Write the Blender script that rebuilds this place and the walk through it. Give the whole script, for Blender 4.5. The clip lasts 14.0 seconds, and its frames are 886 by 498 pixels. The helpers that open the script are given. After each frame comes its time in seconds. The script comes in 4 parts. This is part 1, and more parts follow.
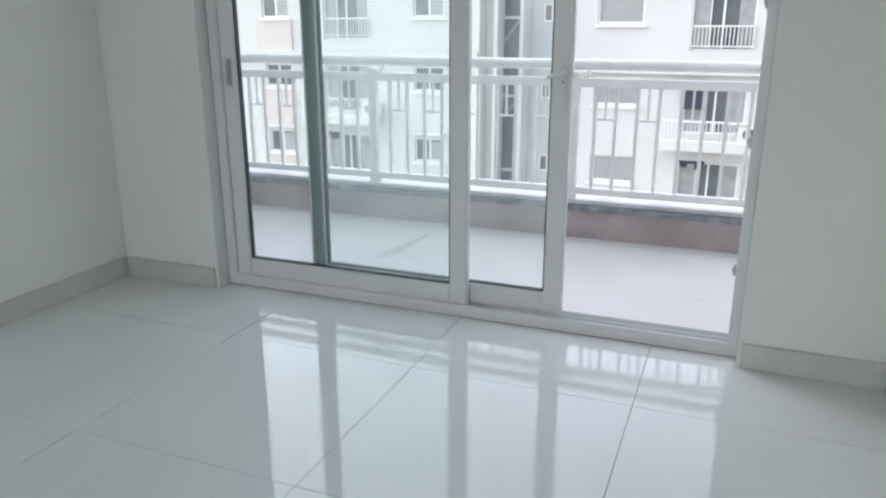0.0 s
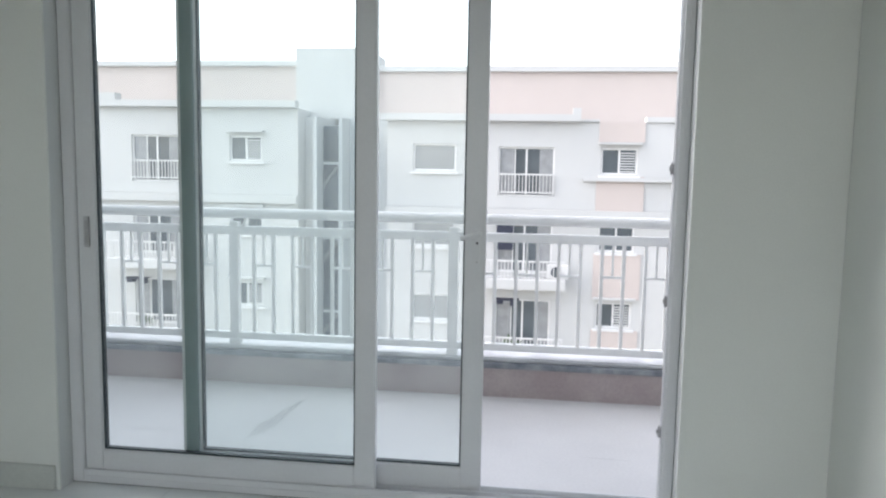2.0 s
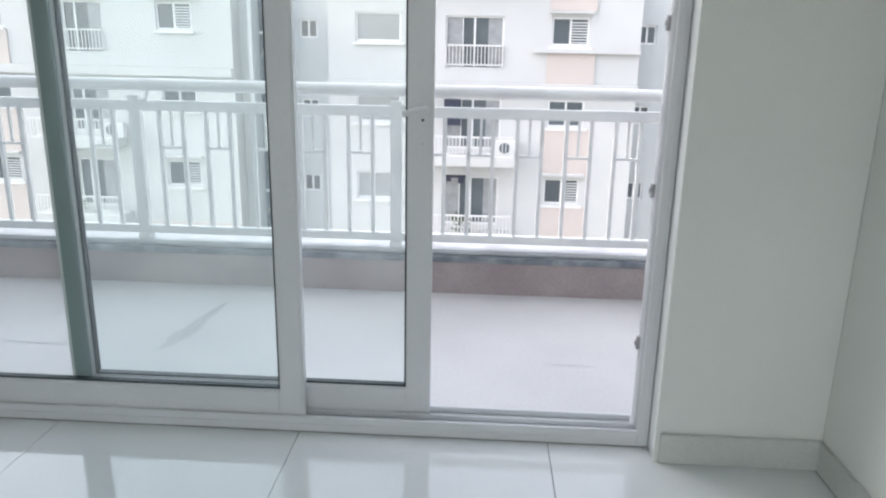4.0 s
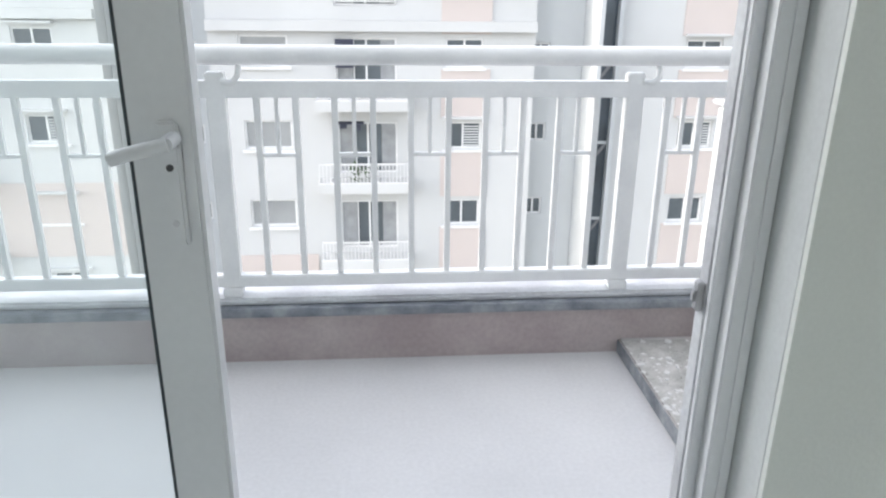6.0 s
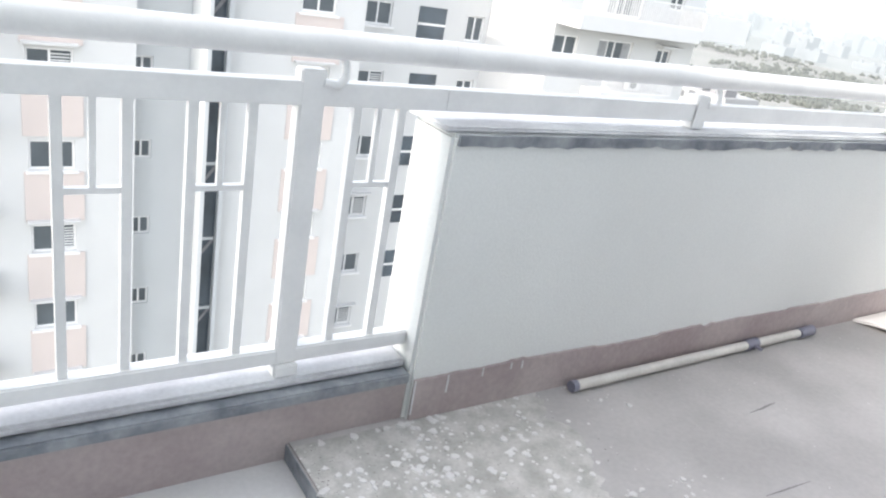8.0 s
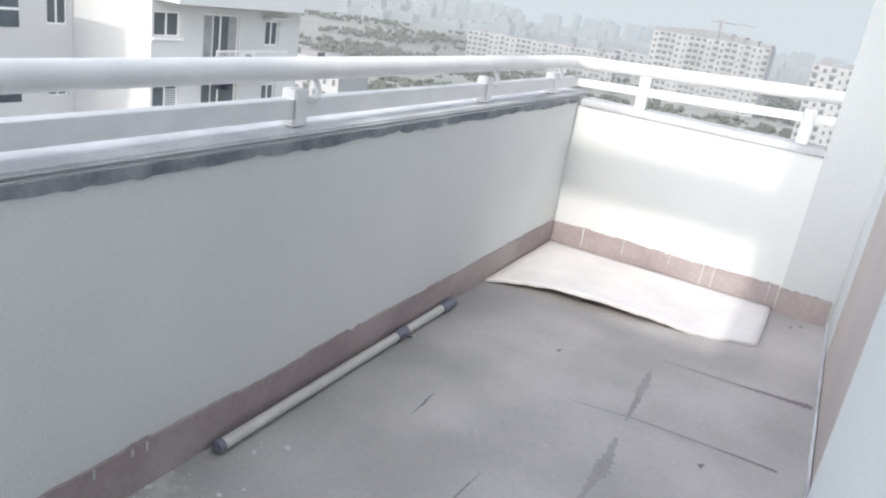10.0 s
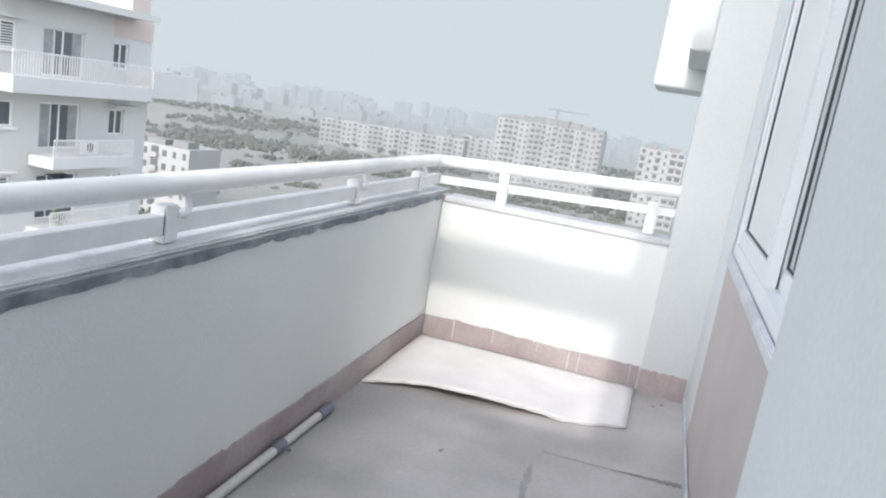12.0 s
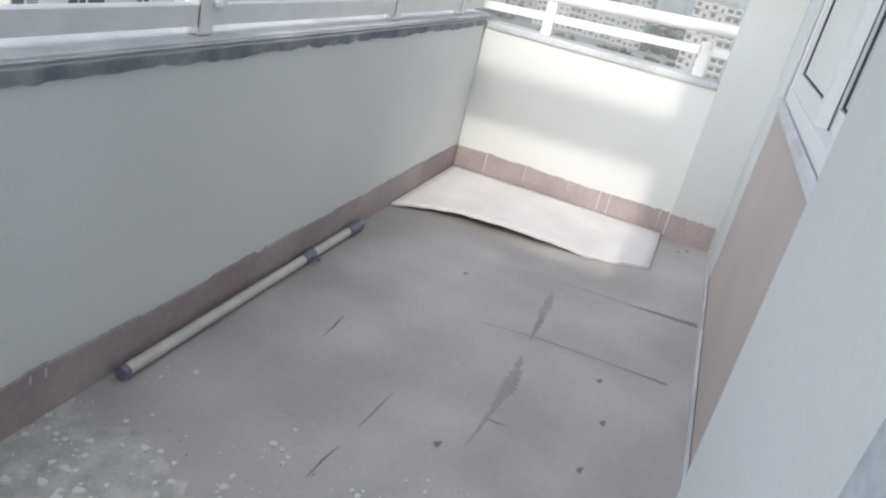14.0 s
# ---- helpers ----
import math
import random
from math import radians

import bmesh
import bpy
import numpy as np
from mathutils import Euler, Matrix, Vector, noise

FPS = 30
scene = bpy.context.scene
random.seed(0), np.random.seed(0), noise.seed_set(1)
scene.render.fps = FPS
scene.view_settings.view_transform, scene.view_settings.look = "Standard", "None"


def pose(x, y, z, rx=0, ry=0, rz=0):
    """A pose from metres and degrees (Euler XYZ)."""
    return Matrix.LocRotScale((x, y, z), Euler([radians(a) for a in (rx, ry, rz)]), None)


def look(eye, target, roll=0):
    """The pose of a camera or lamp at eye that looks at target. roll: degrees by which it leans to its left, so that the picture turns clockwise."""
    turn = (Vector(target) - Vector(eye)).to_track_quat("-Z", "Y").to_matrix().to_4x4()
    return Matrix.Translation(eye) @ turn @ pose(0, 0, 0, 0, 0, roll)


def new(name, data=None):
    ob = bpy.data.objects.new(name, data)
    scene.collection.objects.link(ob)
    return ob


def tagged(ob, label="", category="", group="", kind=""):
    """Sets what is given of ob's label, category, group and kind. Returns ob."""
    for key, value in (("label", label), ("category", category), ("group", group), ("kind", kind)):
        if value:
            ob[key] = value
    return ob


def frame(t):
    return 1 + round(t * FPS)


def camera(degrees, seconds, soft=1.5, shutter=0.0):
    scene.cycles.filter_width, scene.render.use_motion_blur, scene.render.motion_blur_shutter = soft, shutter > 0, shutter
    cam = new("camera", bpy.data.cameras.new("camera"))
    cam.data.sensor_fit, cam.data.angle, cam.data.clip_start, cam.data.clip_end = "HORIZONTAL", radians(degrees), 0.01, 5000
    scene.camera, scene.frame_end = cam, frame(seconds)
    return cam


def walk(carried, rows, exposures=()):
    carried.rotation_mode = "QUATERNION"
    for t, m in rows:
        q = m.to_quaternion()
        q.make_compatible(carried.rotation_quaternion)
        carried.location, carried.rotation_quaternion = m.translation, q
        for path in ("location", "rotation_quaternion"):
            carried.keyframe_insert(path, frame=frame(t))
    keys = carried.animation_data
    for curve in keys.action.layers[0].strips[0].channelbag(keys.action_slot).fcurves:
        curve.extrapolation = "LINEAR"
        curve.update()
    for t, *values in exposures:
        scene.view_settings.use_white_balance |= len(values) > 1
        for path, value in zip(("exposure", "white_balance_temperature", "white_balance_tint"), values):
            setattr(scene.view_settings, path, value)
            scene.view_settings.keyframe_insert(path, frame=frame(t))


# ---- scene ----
cam = camera(61.7, 14.0, soft=2.2)
PATH = [
    (0, (-0.049, -2.818, 1.22), (-0.755, -1.04, 0.639), -0.0),
    (0.5, (-0.208, -2.743, 1.218), (-0.684, -0.905, 0.59), -1.0),
    (1, (-0.331, -2.591, 1.243), (-0.766, -0.671, 0.89), -1.0),
    (1.5, (-0.41, -2.607, 1.272), (-0.702, -0.643, 1.037), 0.7),
    (2, (-0.478, -2.662, 1.274), (-0.727, -0.69, 1.061), 1.0),
    (2.5, (-0.495, -2.688, 1.265), (-0.698, -0.716, 1.0), 1.9),
    (3, (-0.515, -2.637, 1.241), (-0.661, -0.678, 0.869), 2.6),
    (3.2, (-0.519, -2.565, 1.231), (-0.661, -0.615, 0.811), 2.1),
    (5.3, (-0.485, -1.278, 1.221), (-0.449, 0.627, 0.614), 0.2),
    (5.5, (-0.475, -1.157, 1.211), (-0.406, 0.742, 0.587), 0.1),
    (6, (-0.442, -0.831, 1.222), (-0.283, 1.04, 0.536), 0.7),
    (6.5, (-0.398, -0.496, 1.204), (-0.105, 1.35, 0.491), 3.3),
    (7, (-0.36, -0.233, 1.195), (0.234, 1.538, 0.481), 8.0),
    (7.2, (-0.355, -0.124, 1.2), (0.411, 1.578, 0.482), 9.9),
    (8.35, (-0.2, 0.08, 1.23), (0.95, 1.52, 0.46), 9.4),
    (9.5, (0.062, 0.189, 1.256), (1.551, 1.265, 0.466), 8.5),
    (10, (0.033, 0.243, 1.255), (1.732, 1.066, 0.595), 9.2),
    (10.5, (0.006, 0.25, 1.281), (1.806, 0.917, 0.721), 9.5),
    (11, (0.008, 0.25, 1.296), (1.83, 0.878, 0.759), 8.5),
    (11.5, (0.011, 0.295, 1.288), (1.856, 0.887, 0.794), 8.8),
    (12, (0.021, 0.31, 1.314), (1.908, 0.847, 0.924), 9.3),
    (12.5, (0.021, 0.301, 1.317), (1.902, 0.837, 0.901), 9.1),
    (13, (0.018, 0.294, 1.302), (1.884, 0.829, 0.821), 9.9),
    (13.5, (0.02, 0.312, 1.262), (1.845, 0.845, 0.643), 11.8),
    (14, (0.018, 0.304, 1.23), (1.786, 0.804, 0.44), 13.5),
]
EXPOSURES = [(0, 2.3, 6750, 12), (1, 2.15, 6800, 12), (3, 2.25, 6800, 13), (7, 2.32, 6800, 10), (9.3, 2.42, 6850, 10), (9.6, 2.32, 6800, 10), (10, 1.8, 6600, 10), (12.5, 1.67, 6550, 10), (13, 1.6, 6550, 10), (13.5, 1.54, 6600, 9), (14, 1.48, 6680, 9)]
walk(cam, [(t, look(e, g, r)) for t, e, g, r in PATH], EXPOSURES)

# ---- light ----
SUN_EL, SUN_AZ = radians(35), radians(-90)
world = bpy.data.worlds.new("sky")
scene.world = world
world.use_nodes = True
wn = world.node_tree.nodes
sky = wn.new("ShaderNodeTexSky")
sky.sky_type, sky.sun_disc = "NISHITA", False
sky.sun_elevation, sky.sun_rotation = SUN_EL, SUN_AZ
sky.air_density, sky.dust_density, sky.ozone_density = 1.0, 1.6, 1.0
wn["Background"].inputs["Strength"].default_value = 0.15
haze = wn.new("ShaderNodeHueSaturation")
haze.inputs["Saturation"].default_value = 0.45
world.node_tree.links.new(sky.outputs[0], haze.inputs["Color"])
world.node_tree.links.new(haze.outputs[0], wn["Background"].inputs["Color"])
sun = new("sun", bpy.data.lights.new("sun", "SUN"))
sun.data.energy, sun.data.angle, sun.data.color = 0.54, radians(0.5), (1.0, 0.96, 0.9)
sun.matrix_world = look((-math.cos(SUN_EL) * 50, 0, math.sin(SUN_EL) * 50), (0, 0, 0))


# ---- materials ----
def mat(name, base, rough=0.6, metal=0.0, var=0.12, scale=6.0, bump=0.15, fine=90.0, tint=None, coat=0.0):
    """A surface with stains and grain at two scales and fine relief."""
    m = bpy.data.materials.new(name)
    m.use_nodes = True
    nt, n = m.node_tree, m.node_tree.nodes
    L, b = nt.links.new, n["Principled BSDF"]
    co = n.new("ShaderNodeTexCoord")
    big, small = n.new("ShaderNodeTexNoise"), n.new("ShaderNodeTexNoise")
    big.inputs["Scale"].default_value, big.inputs["Detail"].default_value = scale, 5
    small.inputs["Scale"].default_value, small.inputs["Detail"].default_value = fine, 3
    geo = n.new("ShaderNodeNewGeometry")
    L(geo.outputs["Position"], big.inputs["Vector"]), L(geo.outputs["Position"], small.inputs["Vector"])
    ramp = n.new("ShaderNodeValToRGB")
    ramp.color_ramp.elements[0].position, ramp.color_ramp.elements[1].position = 0.35, 0.68
    dark = tint or tuple(c * (1 - var) for c in base)
    ramp.color_ramp.elements[0].color, ramp.color_ramp.elements[1].color = (*dark, 1), (*base, 1)
    L(big.outputs["Fac"], ramp.inputs["Fac"])
    mix = n.new("ShaderNodeMixRGB")
    mix.blend_type, mix.inputs["Fac"].default_value = "MULTIPLY", min(1.0, var * 1.5)
    L(ramp.outputs["Color"], mix.inputs["Color1"]), L(small.outputs["Fac"], mix.inputs["Color2"])
    gain = n.new("ShaderNodeMixRGB")
    gain.blend_type, gain.inputs["Fac"].default_value = "MULTIPLY", 1.0
    up = 1 + 0.5 * min(1.0, var * 1.5)
    gain.inputs["Color2"].default_value = (up, up, up, 1)
    L(mix.outputs["Color"], gain.inputs["Color1"]), L(gain.outputs["Color"], b.inputs["Base Color"])
    rr = n.new("ShaderNodeMapRange")
    rr.inputs["To Min"].default_value, rr.inputs["To Max"].default_value = max(0.02, rough * 0.8), min(1, rough * 1.2)
    L(big.outputs["Fac"], rr.inputs["Value"]), L(rr.outputs["Result"], b.inputs["Roughness"])
    b.inputs["Metallic"].default_value, b.inputs["Coat Weight"].default_value = metal, coat
    if bump:
        bp = n.new("ShaderNodeBump")
        bp.inputs["Strength"].default_value, bp.inputs["Distance"].default_value = bump, 0.004
        L(small.outputs["Fac"], bp.inputs["Height"]), L(bp.outputs["Normal"], b.inputs["Normal"])
    return m


def glass_mat(name, colour, rough=0.0, dusty=0.045):
    """Clear glass with a thin pale veil mixed in to imitate glare on the panes."""
    m = bpy.data.materials.new(name)
    m.use_nodes = True
    n, L = m.node_tree.nodes, m.node_tree.links.new
    n.remove(n["Principled BSDF"])
    tr, gl, mx, lw, mr = (n.new("ShaderNode" + k) for k in ("BsdfTransparent", "BsdfGlossy", "MixShader", "LayerWeight", "MapRange"))
    tr.inputs["Color"].default_value = (*colour, 1)
    gl.inputs["Roughness"].default_value, lw.inputs["Blend"].default_value = rough, 0.12
    mr.inputs["To Min"].default_value, mr.inputs["To Max"].default_value = 0.02, 0.22
    L(lw.outputs["Facing"], mr.inputs["Value"]), L(mr.outputs[0], mx.inputs[0])
    # dusty is the share of pale scattered daylight added as glare
    glare, veil = n.new("ShaderNodeBsdfTranslucent"), n.new("ShaderNodeMixShader")
    glare.inputs["Color"].default_value, veil.inputs[0].default_value = (0.9, 0.96, 0.95, 1), dusty
    L(tr.outputs[0], veil.inputs[1]), L(glare.outputs[0], veil.inputs[2])
    L(veil.outputs[0], mx.inputs[1]), L(gl.outputs[0], mx.inputs[2])
    L(mx.outputs[0], n["Material Output"].inputs["Surface"])
    return m


WALL_IN = mat("interior_paint", (0.74, 0.76, 0.72), 0.55, var=0.06, scale=1.6, bump=0.12, fine=160)
CEIL = mat("ceiling_paint", (0.8, 0.8, 0.78), 0.7, var=0.04)
TILE = mat("vitrified_tile", (0.74, 0.76, 0.75), 0.07, var=0.05, scale=2.2, bump=0.0, coat=0.3)
GROUT = mat("grout", (0.3, 0.3, 0.29), 0.9)
UPVC = mat("upvc", (0.7, 0.71, 0.72), 0.32, var=0.05, scale=3, bump=0.03)
INTERLOCK = mat("interlock_grey", (0.2, 0.265, 0.27), 0.45, var=0.12, scale=6, bump=0.03)
SKIRT_TILE = mat("skirting_tile", (0.56, 0.585, 0.55), 0.25, var=0.12, scale=3.0, bump=0.02)
GASKET = mat("rubber_gasket", (0.03, 0.045, 0.05), 0.6)
STEEL = mat("brushed_steel", (0.55, 0.55, 0.56), 0.35, metal=0.9, var=0.1, scale=30)
ZINC = mat("dull_zinc", (0.48, 0.48, 0.49), 0.55, metal=0.6, var=0.15, scale=30)
HOLE = mat("dark_metal", (0.05, 0.05, 0.055), 0.5, metal=0.5)
GLASS = glass_mat("clear_glass", (0.965, 0.99, 0.983))
WALL_OUT = mat("exterior_paint", (0.64, 0.66, 0.655), 0.8, var=0.09, scale=1.3, bump=0.1, fine=120)
BLUE_GREY = mat("blue_grey_patch", (0.47, 0.5, 0.53), 0.85, var=0.25, scale=14, bump=0.5, fine=60, tint=(0.36, 0.39, 0.42))
PARAPET = mat("parapet_paint", (0.8, 0.815, 0.8), 0.7, var=0.09, scale=1.1, bump=0.25, fine=140)
PINK = mat("pink_paint", (0.5, 0.445, 0.42), 0.75, var=0.1, scale=3, bump=0.3)
SKIRT = mat("painted_cement_skirting", (0.49, 0.43, 0.418), 0.7, var=0.2, scale=3.0, bump=0.3, fine=60, tint=(0.36, 0.295, 0.295))
CEMENT = mat("raw_cement", (0.36, 0.38, 0.4), 0.85, var=0.25, scale=11, bump=0.5, fine=70, tint=(0.15, 0.165, 0.195))
COPING = mat("coping_paint", (0.7, 0.71, 0.72), 0.6, var=0.2, scale=5, bump=0.3, tint=(0.5, 0.5, 0.52))
PALE = mat("pale_cement", (0.66, 0.65, 0.645), 0.5, var=0.12, scale=1.5, bump=0.12, fine=80)
SCREED = mat("terrace_screed", (0.5, 0.478, 0.468), 0.65, var=0.14, scale=2.6, bump=0.2, fine=60, tint=(0.365, 0.348, 0.338))
ROUGH = mat("rough_mortar", (0.56, 0.545, 0.52), 0.9, var=0.22, scale=16, bump=0.5, fine=110, tint=(0.37, 0.36, 0.335))
STAIN = mat("floor_stain", (0.26, 0.24, 0.24), 0.7, var=0.3)
FAINT = mat("faint_mark", (0.52, 0.51, 0.505), 0.5, var=0.15)
DAMP = mat("damp_mark", (0.34, 0.32, 0.322), 0.55, var=0.2)
RAIL = mat("rail_enamel", (0.87, 0.87, 0.865), 0.45, var=0.05, scale=8, bump=0.08, tint=(0.79, 0.79, 0.79))
FLAKE = mat("plaster_flake", (0.7, 0.69, 0.675), 0.8, var=0.15)
GRIT = mat("cement_grit", (0.62, 0.6, 0.57), 0.9, var=0.7, scale=45, bump=0, tint=(0.16, 0.15, 0.14))
BOARD = mat("plaster_board", (0.8, 0.775, 0.765), 0.85, var=0.06, scale=5, bump=0.15, tint=(0.71, 0.685, 0.675))
PVC = mat("cream_pvc", (0.68, 0.655, 0.61), 0.4, var=0.15, scale=12)
COUPLING = mat("grey_pvc", (0.2, 0.2, 0.26), 0.45)
F_WHITE = mat("facade_white", (0.56, 0.565, 0.565), 0.8, var=0.07, scale=0.4, bump=0)
F_GREY = mat("facade_grey", (0.5, 0.52, 0.53), 0.8, var=0.08, scale=0.4, bump=0)
F_PINK = mat("facade_pink", (0.56, 0.495, 0.47), 0.8, var=0.06, scale=0.4, bump=0)
F_PANE = mat("facade_glass", (0.12, 0.14, 0.155), 0.12, var=0.3, scale=0.7, bump=0)
TINTED = mat("tinted_pane", (0.8, 0.85, 0.87), 0.06, metal=0.95, var=0.1, scale=0.8, bump=0)
F_BLIND = mat("frosted_pane", (0.32, 0.33, 0.335), 0.4, var=0.15, scale=0.8, bump=0)
F_FRAME = mat("facade_frame", (0.78, 0.78, 0.78), 0.5, bump=0)
F_RAIL = mat("facade_rail", (0.7, 0.7, 0.7), 0.5, bump=0)
F_DARK = mat("shaft_glass", (0.1, 0.125, 0.15), 0.25, var=0.5, scale=0.6, bump=0)
LAUNDRY = mat("dark_cloth", (0.04, 0.045, 0.07), 0.9)
# haze put into the base colours: far walls bluish, openings nearly as pale
FAR_HAZED = mat("far_wall_hazed", (0.26, 0.275, 0.29), 0.9, var=0.08, scale=0.03, bump=0)
WIN_HAZED = mat("far_opening_hazed", (0.27, 0.28, 0.295), 0.7, bump=0)
CITY = mat("city_concrete", (0.33, 0.335, 0.34), 0.9, var=0.12, scale=0.05, bump=0)
CITY_WIN = mat("city_opening", (0.1, 0.105, 0.115), 0.6, bump=0)
CITY_SLAB = mat("raw_slab", (0.22, 0.22, 0.23), 0.9, bump=0)
EARTH = mat("dry_earth", (0.27, 0.265, 0.25), 0.95, var=0.3, scale=0.015, bump=0, fine=0.4, tint=(0.19, 0.195, 0.18))
LEAF = mat("dusty_foliage", (0.12, 0.128, 0.11), 0.95, var=0.35, scale=0.15, bump=0, fine=2)
ROAD = mat("pale_road", (0.5, 0.48, 0.46), 0.9, bump=0)

# ---- building blocks ----
def box(bm, x0, x1, y0, y1, z0, z1):
    v = [bm.verts.new(p) for p in ((x0, y0, z0), (x1, y0, z0), (x1, y1, z0), (x0, y1, z0), (x0, y0, z1), (x1, y0, z1), (x1, y1, z1), (x0, y1, z1))]
    for f in ((3, 2, 1, 0), (4, 5, 6, 7), (0, 1, 5, 4), (1, 2, 6, 5), (2, 3, 7, 6), (3, 0, 4, 7)):
        bm.faces.new([v[i] for i in f])
    return bm


def boxes(*dims, bevel=0.0, seg=2):
    bm = bmesh.new()
    for d in dims:
        box(bm, *d)
    if bevel:
        bmesh.ops.bevel(bm, geom=bm.edges[:], offset=bevel, segments=seg, affect="EDGES", clamp_overlap=True)
    return bm


def tube(bm, pts, r, seg=16, caps=True):
    """A round bar along points."""
    pts = [Vector(p) for p in pts]
    rings, side = [], None
    for i, p in enumerate(pts):
        d = ((pts[min(i + 1, len(pts) - 1)] - p).normalized() + (p - pts[max(i - 1, 0)]).normalized()).normalized()
        side = (Vector((0, 0, 1)) if abs(d.z) < 0.9 else Vector((1, 0, 0))) if side is None else side
        a = d.cross(side).normalized()
        b = a.cross(d).normalized()
        side = b
        rings.append([bm.verts.new(p + r * (math.cos(t) * a + math.sin(t) * b)) for t in (2 * math.pi * k / seg for k in range(seg))])
    for q, s in zip(rings, rings[1:]):
        for k in range(seg):
            f = bm.faces.new((q[k], q[(k + 1) % seg], s[(k + 1) % seg], s[k]))
            f.smooth = True
    if caps:
        bm.faces.new([bm.verts.new(v.co) for v in rings[0][::-1]]), bm.faces.new([bm.verts.new(v.co) for v in rings[-1]])
    return bm


def mesh_of(name, bm, material):
    bmesh.ops.recalc_face_normals(bm, faces=bm.faces[:])
    me = bpy.data.meshes.new(name)
    bm.to_mesh(me)
    bm.free()
    me.materials.append(material)
    return me


def part(name, bm, material, parent=None, label=""):
    ob = new(name, mesh_of(name, bm, material))
    if parent:
        ob.parent = parent
    return tagged(ob, label)


def piece(name, me, parent, loc=(0, 0, 0), label=""):
    """An object of its own on shared mesh data."""
    ob = new(name, me)
    ob.parent, ob.location = parent, loc
    return tagged(ob, label)


def thing(name, label, category, group="", kind="", loc=(0, 0, 0)):
    ob = new(name)
    ob.location = loc
    return tagged(ob, label, category, group, kind)


def structure(name, bm, material, label, category="structure"):
    return tagged(part(name, bm, material), label, category, kind="structure")


PHI = (1 + 5 ** 0.5) / 2
ICO_V = [(-1, PHI, 0), (1, PHI, 0), (-1, -PHI, 0), (1, -PHI, 0), (0, -1, PHI), (0, 1, PHI), (0, -1, -PHI), (0, 1, -PHI), (PHI, 0, -1), (PHI, 0, 1), (-PHI, 0, -1), (-PHI, 0, 1)]
ICO_V = [tuple(c / 1.9 for c in v) for v in ICO_V]
ICO_F = [(0, 11, 5), (0, 5, 1), (0, 1, 7), (0, 7, 10), (0, 10, 11), (1, 5, 9), (5, 11, 4), (11, 10, 2), (10, 7, 6), (7, 1, 8), (3, 9, 4), (3, 4, 2), (3, 2, 6), (3, 6, 8), (3, 8, 9), (4, 9, 5), (2, 4, 11), (6, 2, 10), (8, 6, 7), (9, 8, 1)]


def wall_with_holes(x0, x1, z0, z1, y0, y1, holes):
    """A wall along x between y0 and y1 with openings (x0, x1, z0, z1) through it."""
    xs = sorted({x0, x1, *(v for h in holes for v in h[:2])})
    zs = sorted({z0, z1, *(v for h in holes for v in h[2:])})
    xs, zs = [x for x in xs if x0 <= x <= x1], [z for z in zs if z0 <= z <= z1]
    bm, vs = bmesh.new(), {}

    def v(i, j, y):
        if (i, j, y) not in vs:
            vs[i, j, y] = bm.verts.new((xs[i], y, zs[j]))
        return vs[i, j, y]

    def solid(i, j):
        if not (0 <= i < len(xs) - 1 and 0 <= j < len(zs) - 1):
            return False
        cx, cz = (xs[i] + xs[i + 1]) / 2, (zs[j] + zs[j + 1]) / 2
        return not any(h[0] < cx < h[1] and h[2] < cz < h[3] for h in holes)

    for i in range(len(xs) - 1):
        for j in range(len(zs) - 1):
            if not solid(i, j):
                continue
            for y in (y0, y1):
                bm.faces.new((v(i, j, y), v(i + 1, j, y), v(i + 1, j + 1, y), v(i, j + 1, y)))
            for di, dj, a, b in ((-1, 0, (i, j), (i, j + 1)), (1, 0, (i + 1, j), (i + 1, j + 1)), (0, -1, (i, j), (i + 1, j)), (0, 1, (i, j + 1), (i + 1, j + 1))):
                if not solid(i + di, j + dj):
                    bm.faces.new((v(*a, y0), v(*b, y0), v(*b, y1), v(*a, y1)))
    return bm


# ---- the room ----
RX0, RX1, RY0, RY1, RZ = -2.85, 0.53, -4.7, -0.07, 2.75
DX0, DX1, DZ = -2.30, 0.036, 2.28
floor = structure("floor", boxes((RX0 - 0.1, RX1 + 0.1, RY0 - 0.1, 0.125, -0.15, -0.008)), GROUT, "glossy off-white vitrified tile floor with thin dark joints", "floor")
ceiling = structure("ceiling", boxes((RX0 - 0.1, RX1 + 0.1, RY0 - 0.1, RY1, RZ, RZ + 0.15)), CEIL, "plain white plastered ceiling", "ceiling")
structure("wall_north", wall_with_holes(-3.9, 1.08, 0.0, 3.4, RY1, 0.13, [(DX0, DX1, 0.0, DZ)]), WALL_OUT, "white plastered wall around the sliding balcony door", "wall")
structure("wall_north_inner", wall_with_holes(RX0, RX1, 0.0, RZ, RY1 - 0.012, RY1 - 0.002, [(DX0, DX1, 0.0, DZ)]), WALL_IN, "pale grey-white painted plaster beside the balcony door", "wall")
structure("wall_west", boxes((RX0 - 0.15, RX0, RY0, RY1 - 0.014, 0, RZ)), WALL_IN, "pale grey-white painted room wall", "wall")
structure("wall_east", boxes((RX1, RX1 + 0.15, RY0, RY1 - 0.014, 0, RZ)), WALL_IN, "pale grey-white painted room wall", "wall")
# unseen opening added here to bring more daylight into the room
structure("wall_south", wall_with_holes(RX0, RX1, 0, RZ, RY0 - 0.15, RY0, [(-2.3, 0.1, 0.0, 2.35)]), WALL_IN, "unseen pale painted back wall with a wide opening added to let in daylight", "wall")
